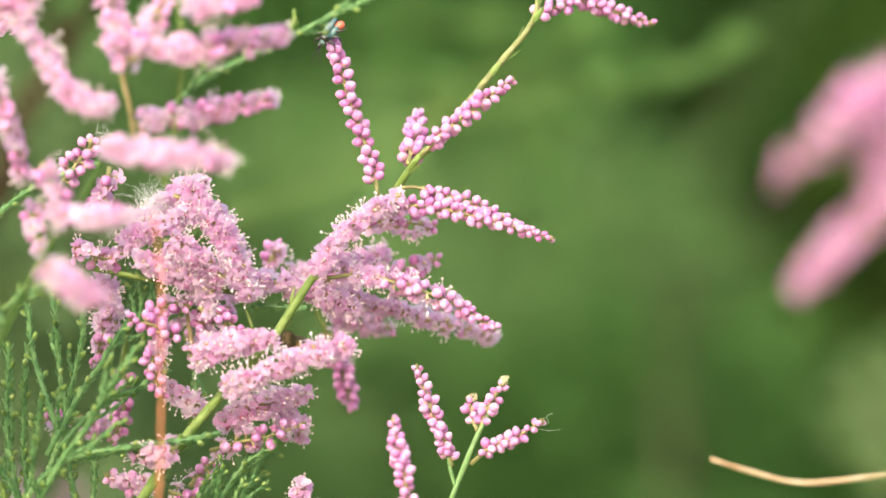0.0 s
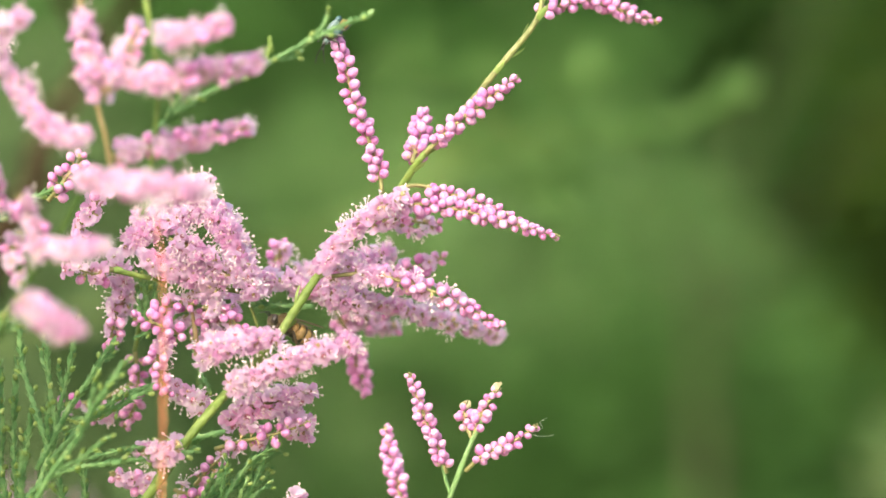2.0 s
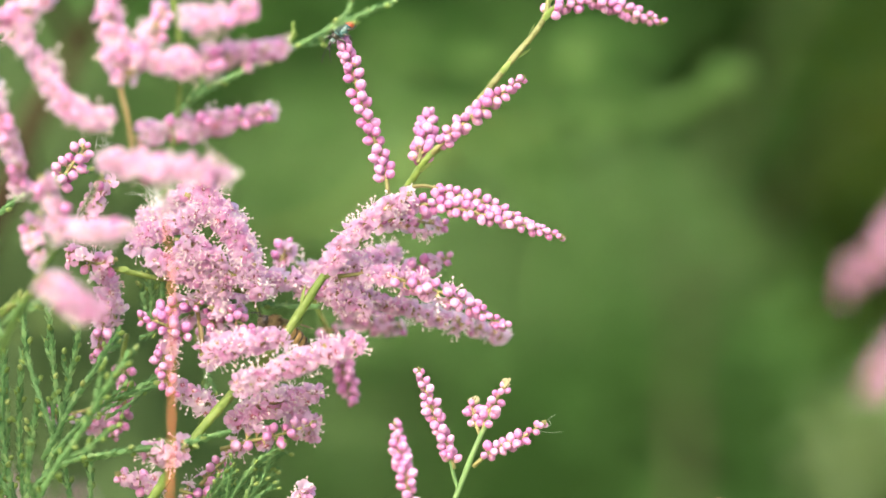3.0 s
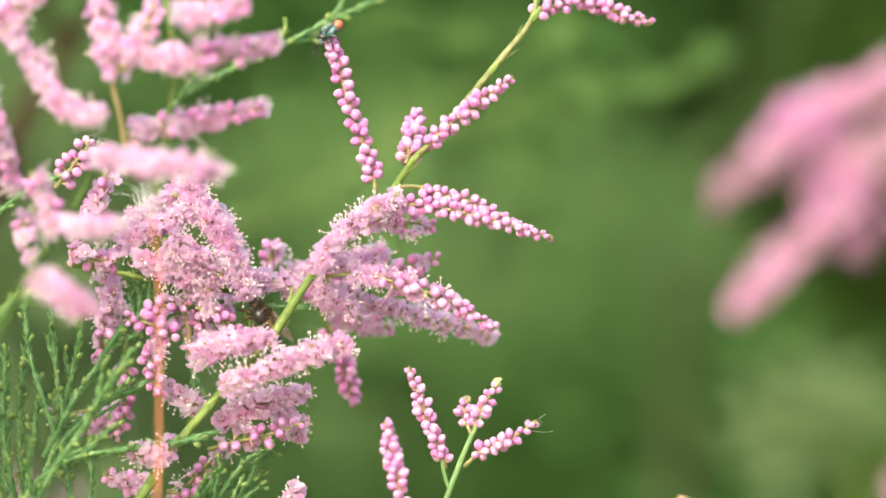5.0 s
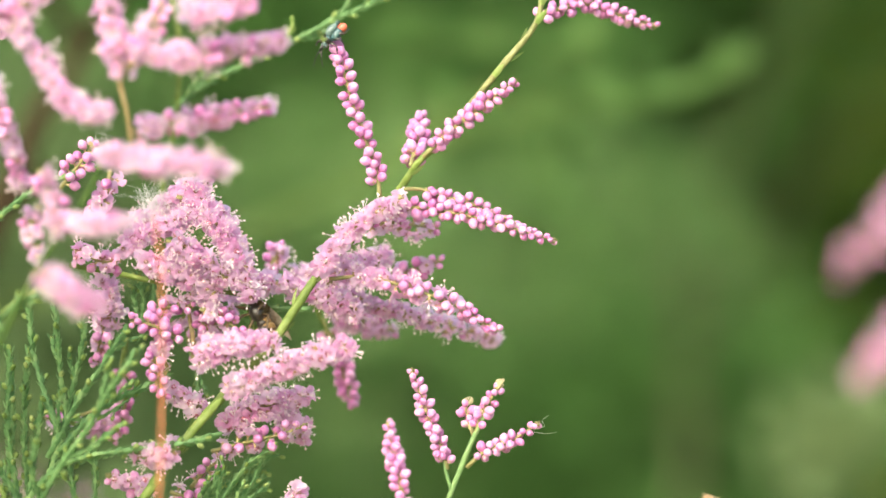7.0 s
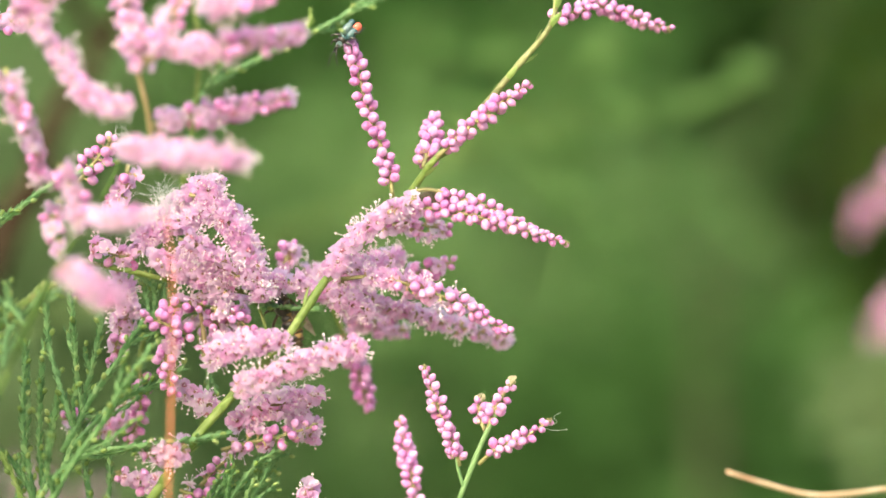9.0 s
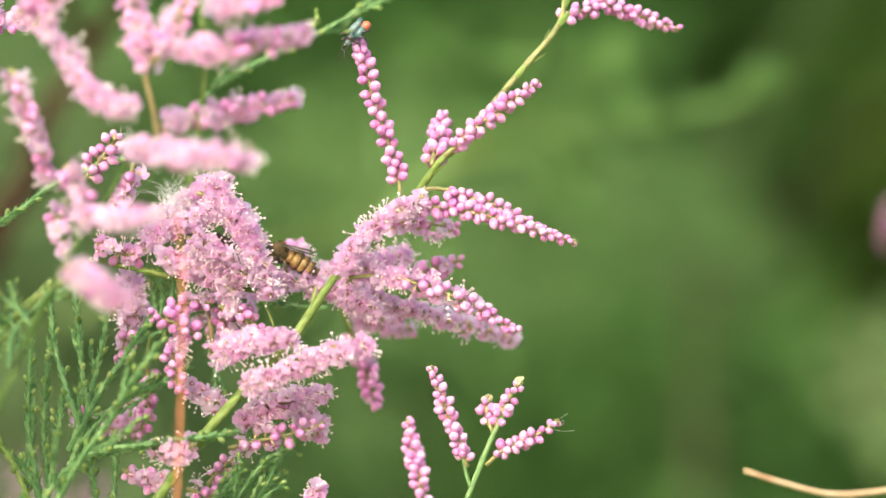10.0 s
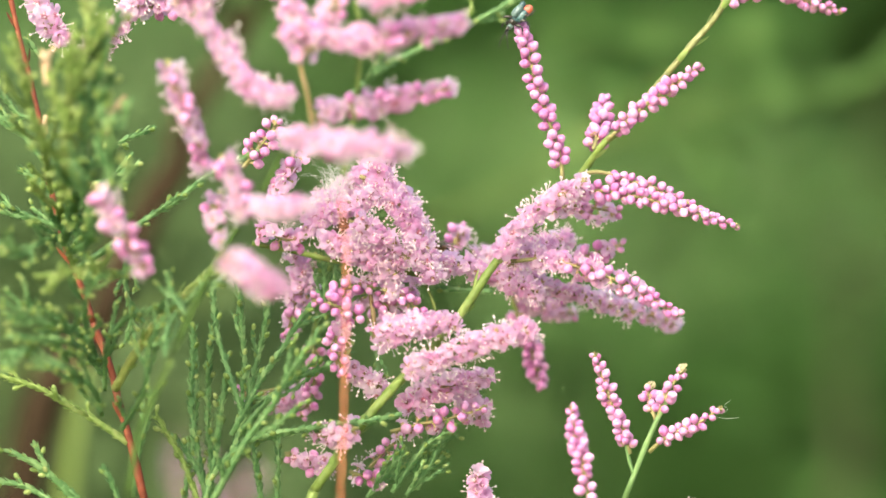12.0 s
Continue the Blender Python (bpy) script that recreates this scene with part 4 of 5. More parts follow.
# ---- the spray that swings close before the lens ----
bunch = thing("tamarisk_spray", (80.7, 442, -4.1), "soft-edged spray of pink tamarisk spikes on a bowed twig", "spray", "tamarisk branches")
stem(bunch, [(80.7, 442, -4.1), (76.3, 442, 9.8), (73.1, 442, 21.6), (66.2, 442, 26.3)], 0.5, 0.4)
raceme(bunch, [(59.2, 442, 21.6), (53.2, 442, 19.9), (48.4, 440, 15.5), (40.5, 440, 8.4)], HALF, 1.75, 0.85, 0.02, 0.95, tipped=False)
raceme(bunch, [(59.9, 442, 15.2), (56.2, 443, 7.9), (48.9, 443, 0.9), (43.5, 443, -5.1)], HALF, 1.75, 0.85, 0.02, 0.95, tipped=False)
raceme(bunch, [(58.3, 445, 14), (53.7, 447, 17.6), (50.2, 447, 19.8)], HALF, 1.6, 0.8, 0.02, 0.95, tipped=False)
raceme(bunch, [(75.1, 445, 27.5), (69.3, 445, 25.4), (62.5, 447, 23.4), (57.5, 447, 20.6)], HALF, 1.75, 0.85, 0.02, 0.95, tipped=False)
raceme(bunch, [(75.7, 445, 27.5), (73.1, 447, 30), (68.7, 447, 33.5)], HALF, 1.6, 0.8, 0.02, 0.95, tipped=False)
raceme(bunch, [(70.8, 445, 20.6), (63.7, 447, 16.7), (57.8, 447, 13.4)], HALF, 1.75, 0.85, 0.02, 0.95, tipped=False)
raceme(bunch, [(58.3, 446, 18.2), (54.5, 446, 13.7), (52.1, 446, 9.8)], HALF, 1.5, 0.8, 0.02, 0.95, tipped=False)
raceme(bunch, [(66.9, 445, 15), (65.7, 447, 10.2), (65, 447, 4.6)], HALF, 1.3, 0.75, 0.25, 0.95, tipped=False)
raceme(bunch, [(61.4, 445, 13.3), (59.2, 447, 7.1), (58.7, 447, 2.2)], HALF, 1.3, 0.75, 0.25, 0.95, tipped=False)
spray2 = thing("tamarisk_spray", (69, 442, -38.6), "soft-edged tan tamarisk twig with pink spikes", "spray", "tamarisk branches")
stem(spray2, [(69, 442, -38.6), (70.3, 442, -19.3), (71.6, 442, -9.7), (76.6, 442, 7.7)], 0.55, 0.45, DRY_BARK)
raceme(spray2, [(75.7, 445, -11.7), (71.7, 447, -17.4), (68, 447, -22.3), (64.1, 447, -28.7)], HALF, 1.6, 0.8, 0.02, 0.95, tipped=False)
raceme(spray2, [(76.4, 445, 2.8), (72.5, 447, 0.1), (70.4, 447, -2.7)], HALF, 1.4, 0.8, 0.02, 0.95, tipped=False)
pale = thing("leafy_twig", (58.1, 380, -27.9), "soft-edged pale green tamarisk foliage on a thin twig", "twig", "tamarisk branches")
stem(pale, [(58.1, 380, -27.9), (54.5, 380, -22), (50.9, 380, -17.8)], 0.5, 0.35)
for k in range(6):
    tip = Vector((50.9, 380, -17.8)) + Vector((7 * math.cos(k * 0.75 + 0.4), 2 * math.sin(k * 1.9), 6 * math.sin(k * 0.75 + 0.4)))
    leafy(pale, [(53.3, 380, -20.8), Vector((50.9, 380, -17.8)).lerp(tip, 0.3), tip], 0.6, 7, 5, PALE, 2.4)

# ---- dry twig ----
dry = thing("dry_twig", (86.1, 600, -36.6), "thin bare tan twig, gently bowed", "twig")
stem(dry, [(86.1, 600, -36.6), (72.9, 600, -37.7), (60.2, 600, -38.9), (52.2, 600, -37.3), (44.5, 600, -34.9)], 0.52, 0.34, DRY_BARK)

# ---- twigs far behind ----
far = thing("tamarisk_branch", (-15.1, 1150, 34.4), "arching green tamarisk twig beyond the flowers", "branch", "background twigs")
stem(far, [(-295.4, 1120, -80.5), (-193.5, 1140, -35.5), (-105.2, 1150, -1.6), (-40.3, 1150, 20), (-11.5, 1150, 36.2), (13.7, 1150, 45.2), (38.9, 1150, 52.1)], 0.5, 0.6)
stem(far, [(-11.5, 1150, 36.2), (2.9, 1150, 48.8), (20.9, 1150, 57.8)], 0.9, 0.7)
stem(far, [(-11.5, 1150, 36.2), (6.5, 1150, 43.4), (20.9, 1150, 42.5)], 0.9, 0.7)
leafy(far, [(39.6, 1150, 52.2), (58.7, 1150, 52.7), (76.7, 1150, 56.6), (87.3, 1150, 61.1), (94.5, 1150, 66)], 2.1, 3, 6, FAR_LEAF, 5.2, 0.3)
leafy(far, [(27, 1150, 60.3), (37.8, 1150, 66.6), (47.7, 1150, 73.8)], 1.5, 3, 9, FAR_LEAF, 5.0, 0.4)
leafy(far, [(34.2, 1150, 53.1), (45, 1150, 54.9), (52.2, 1150, 56.6)], 1.5, 2, 8, FAR_LEAF, 5.0, 0.45)
leafy(far, [(23.4, 1150, 45.9), (34.2, 1150, 41.9), (45, 1150, 39.5)], 1.4, 2, 8, FAR_LEAF, 5.0, 0.45)
leafy(far, [(7.2, 1150, 52.2), (18, 1150, 41.9), (27.9, 1150, 33.2), (37.8, 1150, 26)], 1.4, 3, 9, FAR_LEAF, 4.6, 0.45)
leafy(far, [(-19.8, 1150, 68.4), (-5.4, 1150, 70.2), (9, 1150, 71.1), (21.6, 1150, 72.5)], 1.2, 4, 10, FAR_LEAF, 4.4, 0.6)
leafy(far, [(-21.6, 1150, 56.7), (-9, 1150, 54.9), (7.2, 1150, 52.2)], 1.0, 3, 9, FAR_LEAF, 4.4, 0.8)
leafy(far, [(-27, 1150, 72.9), (-16.2, 1150, 78.3), (-1.8, 1150, 80.1)], 1.0, 3, 9, FAR_LEAF, 4.4, 0.8)

# ---- the shrub that all of it grows on, below and beside the view ----
SHRUB_BARK = material("grey_brown_bark", [(0.2, (0.09, 0.06, 0.04)), (0.5, (0.16, 0.11, 0.075)), (0.85, (0.24, 0.18, 0.13))], 60, 0.85, 0.7)


def lower_stem(ob, away, r, mat=STEM):
    """Carry a branch on from its base, down to its limb; gives the end."""
    a = Vector(ob["root"])
    b = a + Vector(away)
    stem(ob, [b, a.lerp(b, 0.5) + Vector((0, 0, -4)), a], r * 1.3, r, mat)
    return b


ends = [lower_stem(branch, (-16, 12, -70), 1.0), lower_stem(sprig, (-10, 6, -75), 0.55, STEM_COOL), lower_stem(sprig2, (-4, 10, -70), 0.5),
        lower_stem(sprig3, (-8, 4, -70), 0.5), lower_stem(sprig4, (-10, 4, -70), 0.5), lower_stem(bare, (-4, 10, -75), 0.17, ORANGE_BARK),
        lower_stem(leafbranch, (10, 14, -80), 1.0, RED_BARK), lower_stem(lowleaf, (6, 10, -75), 0.6), lower_stem(veiled, (8, -20, -100), 0.9)]
high = [lower_stem(spray2, (30, 40, -150), 0.7, DRY_BARK), lower_stem(pale, (60, 60, -150), 0.6), lower_stem(bunch, (60, 30, -160), 0.5),
        lower_stem(dry, (50, 30, -70), 0.7, DRY_BARK), Vector((-295.4, 1120, -80.5))]
crest = Vector((-63.4, 610, 82.3))
stem(upper, [crest, (-57.7, 600, 65.9), (-55.3, 594, 45.7)], 0.8, 0.5, TAN_BARK)
stem(upper, [crest, (-49.1, 598, 65.7), (-42.8, 596, 34.6)], 0.8, 0.45)

shrub = thing("tamarisk_shrub", (-110, 820, -1300), "woody grey-brown tamarisk shrub with many thin limbs", "shrub")
fork = Vector((-60, 760, -520))
s = Shape()
main = curve([Vector((-110, 820, -1330)), Vector((-120, 800, -1000)), Vector((-80, 770, -700)), fork], 20)
s.tube(main, [26 - 0.55 * i + 1.5 * noise.noise(main[i] * 0.02) for i in range(20)], 14, 0)
part("trunk", s, [SHRUB_BARK], shrub)
for k, b in enumerate(ends + high):
    a = main[13 + k % 7]
    s = Shape()
    line = curve([a, a.lerp(b, 0.45) + Vector((14 * math.sin(k * 2.1), 10 * math.cos(k * 1.7), -30)), b + Vector((0, 0, -40)), b], 16)
    s.tube(line, [8.5 - 0.47 * i for i in range(16)], 9, 0)
    part("limb", s, [SHRUB_BARK], shrub)
s = Shape()
line = curve([main[15], Vector((-260, 740, -420)), Vector((-330, 690, -120)), Vector((-250, 640, 120)), crest + Vector((-40, 10, 30)), crest], 26)
s.tube(line, [10 - 0.34 * i for i in range(26)], 9, 0)
part("limb", s, [SHRUB_BARK], shrub)

# ---- the beetle on the tip of the loose spike ----
def beetle():
    """A slim beetle that clings to the spike's tip with its head down."""
    b = thing("beetle", (-19.6, 640, 36.4), "small teal beetle with orange wing tips on a bud spike", "beetle")
    foot, k = Vector((-19.6, 640, 36.4)), 1.42

    def at(x, y, dy=0.0):
        return foot + Vector((k * x - 0.6, k * dy - 1.7, k * y - 0.2))

    axis = Vector((0.62, 0.1, 0.78)).normalized()
    across = Vector((0.78, 0, -0.62))
    for sgn in (-1, 1):
        s = Shape()
        line = curve([at(-0.15, 1.1), at(0.35, 1.75, -0.12), at(0.95, 2.55, 0.0)], 9)
        line = [p + across * sgn * 0.42 * k for p in line]
        s.tube(line, [k * r for r in (0.30, 0.46, 0.54, 0.57, 0.57, 0.55, 0.50, 0.42, 0.30)], 12, 0)
        part("wing_case", s, [TEAL_GREY if sgn < 0 else TEAL], b)
        s = Shape()
        s.ball(at(1.02, 2.62, 0.05) + across * sgn * 0.45 * k, k * (0.56 if sgn > 0 else 0.42), 0, axis + across * 0.2 * sgn, 1.2, 12, 8)
        part("wing_tip", s, [ORANGE if sgn > 0 else TEAL], b, "orange-red wing tip" if sgn > 0 else "")
    s = Shape()
    s.ball(at(-0.45, 0.75, -0.05), k * 0.62, 0, axis, 0.75, 12, 8)
    s.tube([at(-0.28, 0.95, -0.05), at(-0.15, 1.12, -0.05)], [k * 0.64, k * 0.58], 12, 1)
    part("thorax", s, [BLACK, TEAL], b)
    s = Shape()
    s.ball(at(-0.82, 0.2, -0.1), k * 0.45, 0, axis, 0.9, 10, 7)
    head = part("head", s, [TEAL_GREY], b)
    for sgn in (-1, 1):
        s = Shape()
        s.ball(at(-0.86 + 0.36 * sgn, 0.24 - 0.26 * sgn, -0.3), k * 0.17, 0, axis, 1.1, 7, 5)
        part("eye", s, [BLACK], head)
    for x0, y0, x1, y1, x2, y2 in ((0.2, 0.9, 1.3, 0.8, 1.7, 0.1), (0.6, 1.4, 1.7, 1.6, 2.3, 2.3), (-0.2, 0.4, 0.7, 0.0, 0.8, -0.9),
                                   (-0.9, 0.7, -1.6, 0.6, -1.9, 0.1), (-0.5, 1.2, -1.4, 1.4, -1.9, 1.2), (-0.9, 0.2, -1.4, -0.5, -1.1, -1.1)):
        s = Shape()
        s.tube([at(x0, y0, -0.2), at((x0 + x1) / 2, (y0 + y1) / 2 + 0.1, -0.5), at(x1, y1, -0.5), at(x2, y2, -0.1)], [k * r for r in (0.15, 0.19, 0.13, 0.07)], 6, 0)
        part("leg", s, [BLACK], b)
    for x in (-2.2, -1.0):
        s = Shape()
        s.tube(curve([at(-1.0, -0.2, -0.3), at((x - 1.0) / 2 - 0.2, -1.2, -0.6), at(x, -2.6, -0.5)], 7), [k * 0.06] * 7, 4, 0)
        part("antenna", s, [BLACK], head)
    return b


bug = beetle()


# ---- bees ----
def honey_bee(label, fur, band, size):
    """A bee that heads along +x, with its back to +z."""
    b = tagged(new("honey_bee"), label, "bee")
    b["root"] = [0.0, 0.0, 0.0]

    def piece(name, s, mats, parent):
        s.v = [v * size for v in s.v]
        return part(name, s, mats, parent)

    s = Shape()
    for i, (x, r) in enumerate(((-0.6, 1.5), (-1.9, 1.95), (-3.3, 1.9), (-4.6, 1.55), (-5.8, 1.0))):
        c = Vector((x, 0, -0.18 * i))
        s.ball(c, r, 0 if i < 4 else 1, Vector((1, 0, 0.12)), 0.62, 14, 8)
        s.tube([c + Vector((-0.9, 0, -0.05)), c + Vector((-0.62, 0, 0)), c + Vector((-0.5, 0, 0))], [r * 0.86, r * 0.97, r * 0.97], 14, 1)
    piece("abdomen", s, [band, DARK_BAND], b)
    # black belly and breast: the shade under the body, put into the colour
    s = Shape()
    for i, (x, r) in enumerate(((-0.7, 1.2), (-2.0, 1.6), (-3.4, 1.55), (-4.7, 1.2))):
        s.ball(Vector((x, 0, -0.55 - 0.18 * i)), r, 0, Vector((1, 0, 0.12)), 0.75, 12, 7)
    s.ball(Vector((1.6, 0, -0.75)), 1.5, 0, Vector((1, 0, 0)), 1.2, 12, 8)
    piece("shaded_underside", s, [BLACK], b)
    s = Shape()
    s.ball(Vector((1.9, 0, 0.2)), 1.75, 0, Vector((1, 0, 0)), 1.05, 12, 8)
    for k in range(420):
        z = dice.uniform(-1, 1)
        a = dice.uniform(0, 6.28)
        d = Vector((math.sqrt(1 - z * z) * math.cos(a), math.sqrt(1 - z * z) * math.sin(a), z))
        p = Vector((1.9, 0, 0.2)) + d * 1.7
        s.blade(p, p + d * 0.55 + Vector((-0.3, 0, 0)), d.cross(Vector((0.3, 0.5, 0.8))), 0.13, 0, 0.05)
    piece("thorax", s, [fur], b)
    s = Shape()
    s.ball(Vector((4.1, 0, -0.3)), 1.15, 0, Vector((0.2, 0, 1)), 1.2, 12, 8)
    s.tube([Vector((4.6, 0, -1.2)), Vector((4.9, 0, -2.0)), Vector((5.0, 0, -2.7))], [0.3, 0.22, 0.1], 6, 0)
    head = piece("head", s, [DARK_FUR], b)
    for y in (-1, 1):
        s = Shape()
        s.ball(Vector((4.3, y * 0.9, 0.05)), 0.62, 0, Vector((0, 0, 1)), 1.5, 10, 7)
        piece("compound_eye", s, [BLACK], head)
        s = Shape()
        s.tube([Vector((5.1, y * 0.3, 0.2)), Vector((5.8, y * 0.6, 0.8)), Vector((6.8, y * 0.9, 0.3))], [0.13, 0.12, 0.1], 5, 0)
        piece("antenna", s, [BLACK], head)
        for x0, x1, x2 in ((2.9, 4.0, 4.4), (2.0, 2.2, 2.0), (1.0, -0.6, -1.8)):
            s = Shape()
            s.tube([Vector((x0, y * 1.0, -1.0)), Vector(((x0 + x1) / 2, y * 2.1, -0.9)), Vector((x1, y * 2.4, -2.1)), Vector((x2, y * 2.3, -3.2)), Vector((x2 - 0.3, y * 2.4, -3.8))],
                   [0.28, 0.36, 0.32, 0.18, 0.1], 6, 0)
            piece("leg", s, [DARK_BAND], b)
        for L, w, back in ((7.6, 2.5, 0.0), (5.2, 1.9, 0.9)):
            s = Shape()
            root = Vector((1.6 - back, y * 0.9, 1.6))
            s.blade(root, root + Vector((-L, y * 1.5, 0.9)), Vector((0.15, 1, 0)), w, 0, 0.03)
            piece("wing", s, [WING], b)
    return b


bee = honey_bee("honey bee with amber banded abdomen feeding among the flowers", FUR, AMBER, 0.93)
flyer = honey_bee("honey bee in flight across the clearing", DARK_FUR, DARK_BAND, 0.8)

# ---- seed fluff caught in the flowers ----
def fluff(at, n, r, seed):
    rnd = random.Random(seed)
    s = Shape()
    for k in range(n):
        p = Vector(at) + Vector((rnd.gauss(0, r * 0.4), rnd.gauss(0, r * 0.3), rnd.gauss(0, r * 0.4)))
        d = Vector((rnd.gauss(0, 1), rnd.gauss(0, 0.7), rnd.gauss(0.3, 1))).normalized()
        L = rnd.uniform(0.6, 1.3) * r
        s.tube(curve([p, p + d * L * 0.5 + Vector((0, 0, 0.1 * L)), p + d * L + Vector((rnd.gauss(0, 0.15) * L, 0, rnd.gauss(0, 0.2) * L))], 5), [0.024] * 5, 3, 0, False)
    ob = thing("seed_fluff", at, "tuft of white seed fluff caught in the flowers", "fluff")
    part("threads", s, [WEB], ob)
    return ob


tuft = fluff((-50.9, 630, 7.9), 150, 3.0, 3)
tuft2 = fluff((-59.5, 634, 20.2), 24, 1.6, 4)

# ---- ground and the green distance ----
# unseen ground, made pale to bounce light up under the flowers
GRASS = material("meadow", [(0.2, (0.09, 0.12, 0.04)), (0.5, (0.16, 0.19, 0.07)), (0.85, (0.26, 0.26, 0.12))], 1.2, 0.9, 0.5, fine=9)
FOLIAGE = material("foliage_mid", [(0.15, (0.056, 0.130, 0.031)), (0.5, (0.086, 0.190, 0.048)), (0.9, (0.134, 0.258, 0.076))], 3, 0.85, 0, 0.3, 0.6, True, gloss=0.08)
FOLIAGE_LIGHT = material("foliage_light", [(0.15, (0.129, 0.224, 0.078)), (0.5, (0.185, 0.314, 0.112)), (0.9, (0.258, 0.392, 0.162))], 3, 0.85, 0, 0.3, 0.6, True, gloss=0.08)
FOLIAGE_PALE = material("foliage_pale", [(0.15, (0.086, 0.138, 0.053)), (0.5, (0.129, 0.196, 0.081)), (0.9, (0.190, 0.259, 0.121))], 3, 0.85, 0, 0.25, 0.6, True, gloss=0.08)
FOLIAGE_OLIVE = material("foliage_olive", [(0.15, (0.056, 0.095, 0.014)), (0.5, (0.085, 0.137, 0.023)), (0.9, (0.120, 0.182, 0.035))], 3, 0.85, 0, 0.5, 0.5, True, gloss=0.08)
FOLIAGE_DARK = material("foliage_dark", [(0.15, (0.068, 0.114, 0.020)), (0.5, (0.100, 0.163, 0.030)), (0.9, (0.140, 0.212, 0.044))], 3, 0.85, 0, 0.2, 0.6, True, gloss=0.08)
BARK = material("mossy_bark", [(0.2, (0.034, 0.036, 0.018)), (0.5, (0.058, 0.06, 0.032)), (0.85, (0.09, 0.09, 0.052))], 14, 0.95, 0.6, gloss=0.04)
FOLIAGE_DEEP = material("foliage_deep", [(0.15, (0.029, 0.069, 0.016)), (0.5, (0.045, 0.103, 0.025)), (0.9, (0.073, 0.146, 0.040))], 3, 0.85, 0, 0.3, 0.6, True, gloss=0.08)
# darker than mossy_bark: the crown's shade is put into the limb colour
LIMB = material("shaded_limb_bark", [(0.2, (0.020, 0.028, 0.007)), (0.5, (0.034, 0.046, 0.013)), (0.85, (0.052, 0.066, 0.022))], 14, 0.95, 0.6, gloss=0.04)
RED_TRUNK = material("brown_bark", [(0.2, (0.022, 0.014, 0.008)), (0.5, (0.038, 0.025, 0.015)), (0.85, (0.06, 0.042, 0.027))], 14, 0.95, 0.6, gloss=0.04)

s = Shape()
n, size = 60, 400000.0
for j in range(n + 1):
    for i in range(n + 1):
        gx, gy = 2 * i / n - 1, 2 * j / n - 1
        x, y = size * gx * abs(gx) ** 2, size * gy * abs(gy) ** 2
        h = 60 * noise.noise(Vector((x / 1500, y / 1500, 0)))
        s.v.append(Vector((x, y, -1300 + h)))
for j in range(n):
    for i in range(n):
        a = j * (n + 1) + i
        s.face((a, a + 1, a + n + 2, a + n + 1), 0)
ground = new("ground", s.mesh("ground", [GRASS]))
ground.location = (0, 0, EYE)
tagged(ground, "rough green meadow under the bushes", "ground", kind="structure")


def bush(x, y, height, width, mat, leaves, seed, label, trunk=0.04, low=0.0, leaf=0.035, depth=None):
    """A tree or bush: trunk with limbs, and a crown of many leaves with gaps and an uneven outline. Metres."""
    rnd = random.Random(seed)
    ob = tagged(new("tree" if height > 2.6 else "bush"), label, "tree" if height > 2.6 else "bush", "background trees")
    ob.location = (x, y, 0)
    ob["root"] = [0.0, 0.0, 0.0]
    depth = depth or width
    s = Shape()
    top = Vector((rnd.uniform(-0.2, 0.2) * width, rnd.uniform(-0.2, 0.2) * width, height * 0.8))
    mid = top * 0.5 + Vector((rnd.uniform(-0.05, 0.05), 0, 0)) * height
    main = curve([Vector((0, 0, -0.1)) * 1000, mid * 1000, top * 1000], 10)
    s.tube(main, [trunk * 1000 * (1 - 0.75 * i / 9) for i in range(10)], 9, 0)
    clumps = []
    for k in range(64):
        a = rnd.uniform(0, 6.28)
        h = rnd.uniform(low, 1.0)
        rr = math.sqrt(rnd.random()) * (0.5 * (1.0 - 0.45 * abs(h - 0.45) / 0.55))
        c = Vector((math.cos(a) * rr * width, math.sin(a) * rr * depth, h * height))
        root = main[min(9, max(2, int(h * 8)))]
        s.tube(curve([root, root.lerp(c * 1000, 0.5) + Vector((0, 0, 60)), c * 1000], 5), [trunk * 350 * (1 - 0.2 * i) for i in range(5)], 5, 0)
        clumps.append((c, rnd.uniform(0.12, 0.22) * width))
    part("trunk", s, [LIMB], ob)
    s = Shape()
    for k in range(leaves):
        c, r = clumps[rnd.randrange(len(clumps))]
        p = (c + Vector((rnd.gauss(0, r * 0.6), rnd.gauss(0, r * 0.6), rnd.gauss(0, r * 0.6)))) * 1000
        if p.z < 10:
            p.z = rnd.uniform(10, 200)
        d = Vector((rnd.gauss(0, 1), rnd.gauss(0, 1), rnd.gauss(-0.1, 0.7))).normalized()
        side = d.cross(Vector((rnd.gauss(0, 1), rnd.gauss(0, 1), rnd.gauss(0, 1))))
        L = leaf * 1000 * rnd.uniform(0.7, 1.4)
        s.leaf(p, p + d * L, side, L * 0.58)
    crown = part("crown", s, [mat], ob)
    crown["kind"] = "stuff"
    return ob


bush(0.05, 3.9, 1.36, 0.56, FOLIAGE_LIGHT, 17000, 1, "light green leafy bush behind the tamarisk", low=0.62)
bush(-0.14, 3.75, 1.37, 0.44, FOLIAGE_LIGHT, 9000, 14, "light green leafy bush behind the tamarisk", low=0.66, trunk=0.015)
bush(0.08, 3.5, 1.16, 0.74, FOLIAGE_DEEP, 9000, 11, "low dark green undergrowth", low=0.5)
bush(-0.55, 3.3, 1.42, 0.62, FOLIAGE_PALE, 16000, 12, "grey-green leafy bush behind the tamarisk", low=0.45)
bush(0.75, 3.7, 1.05, 0.9, FOLIAGE, 6000, 13, "low tangle of green undergrowth", low=0.3)
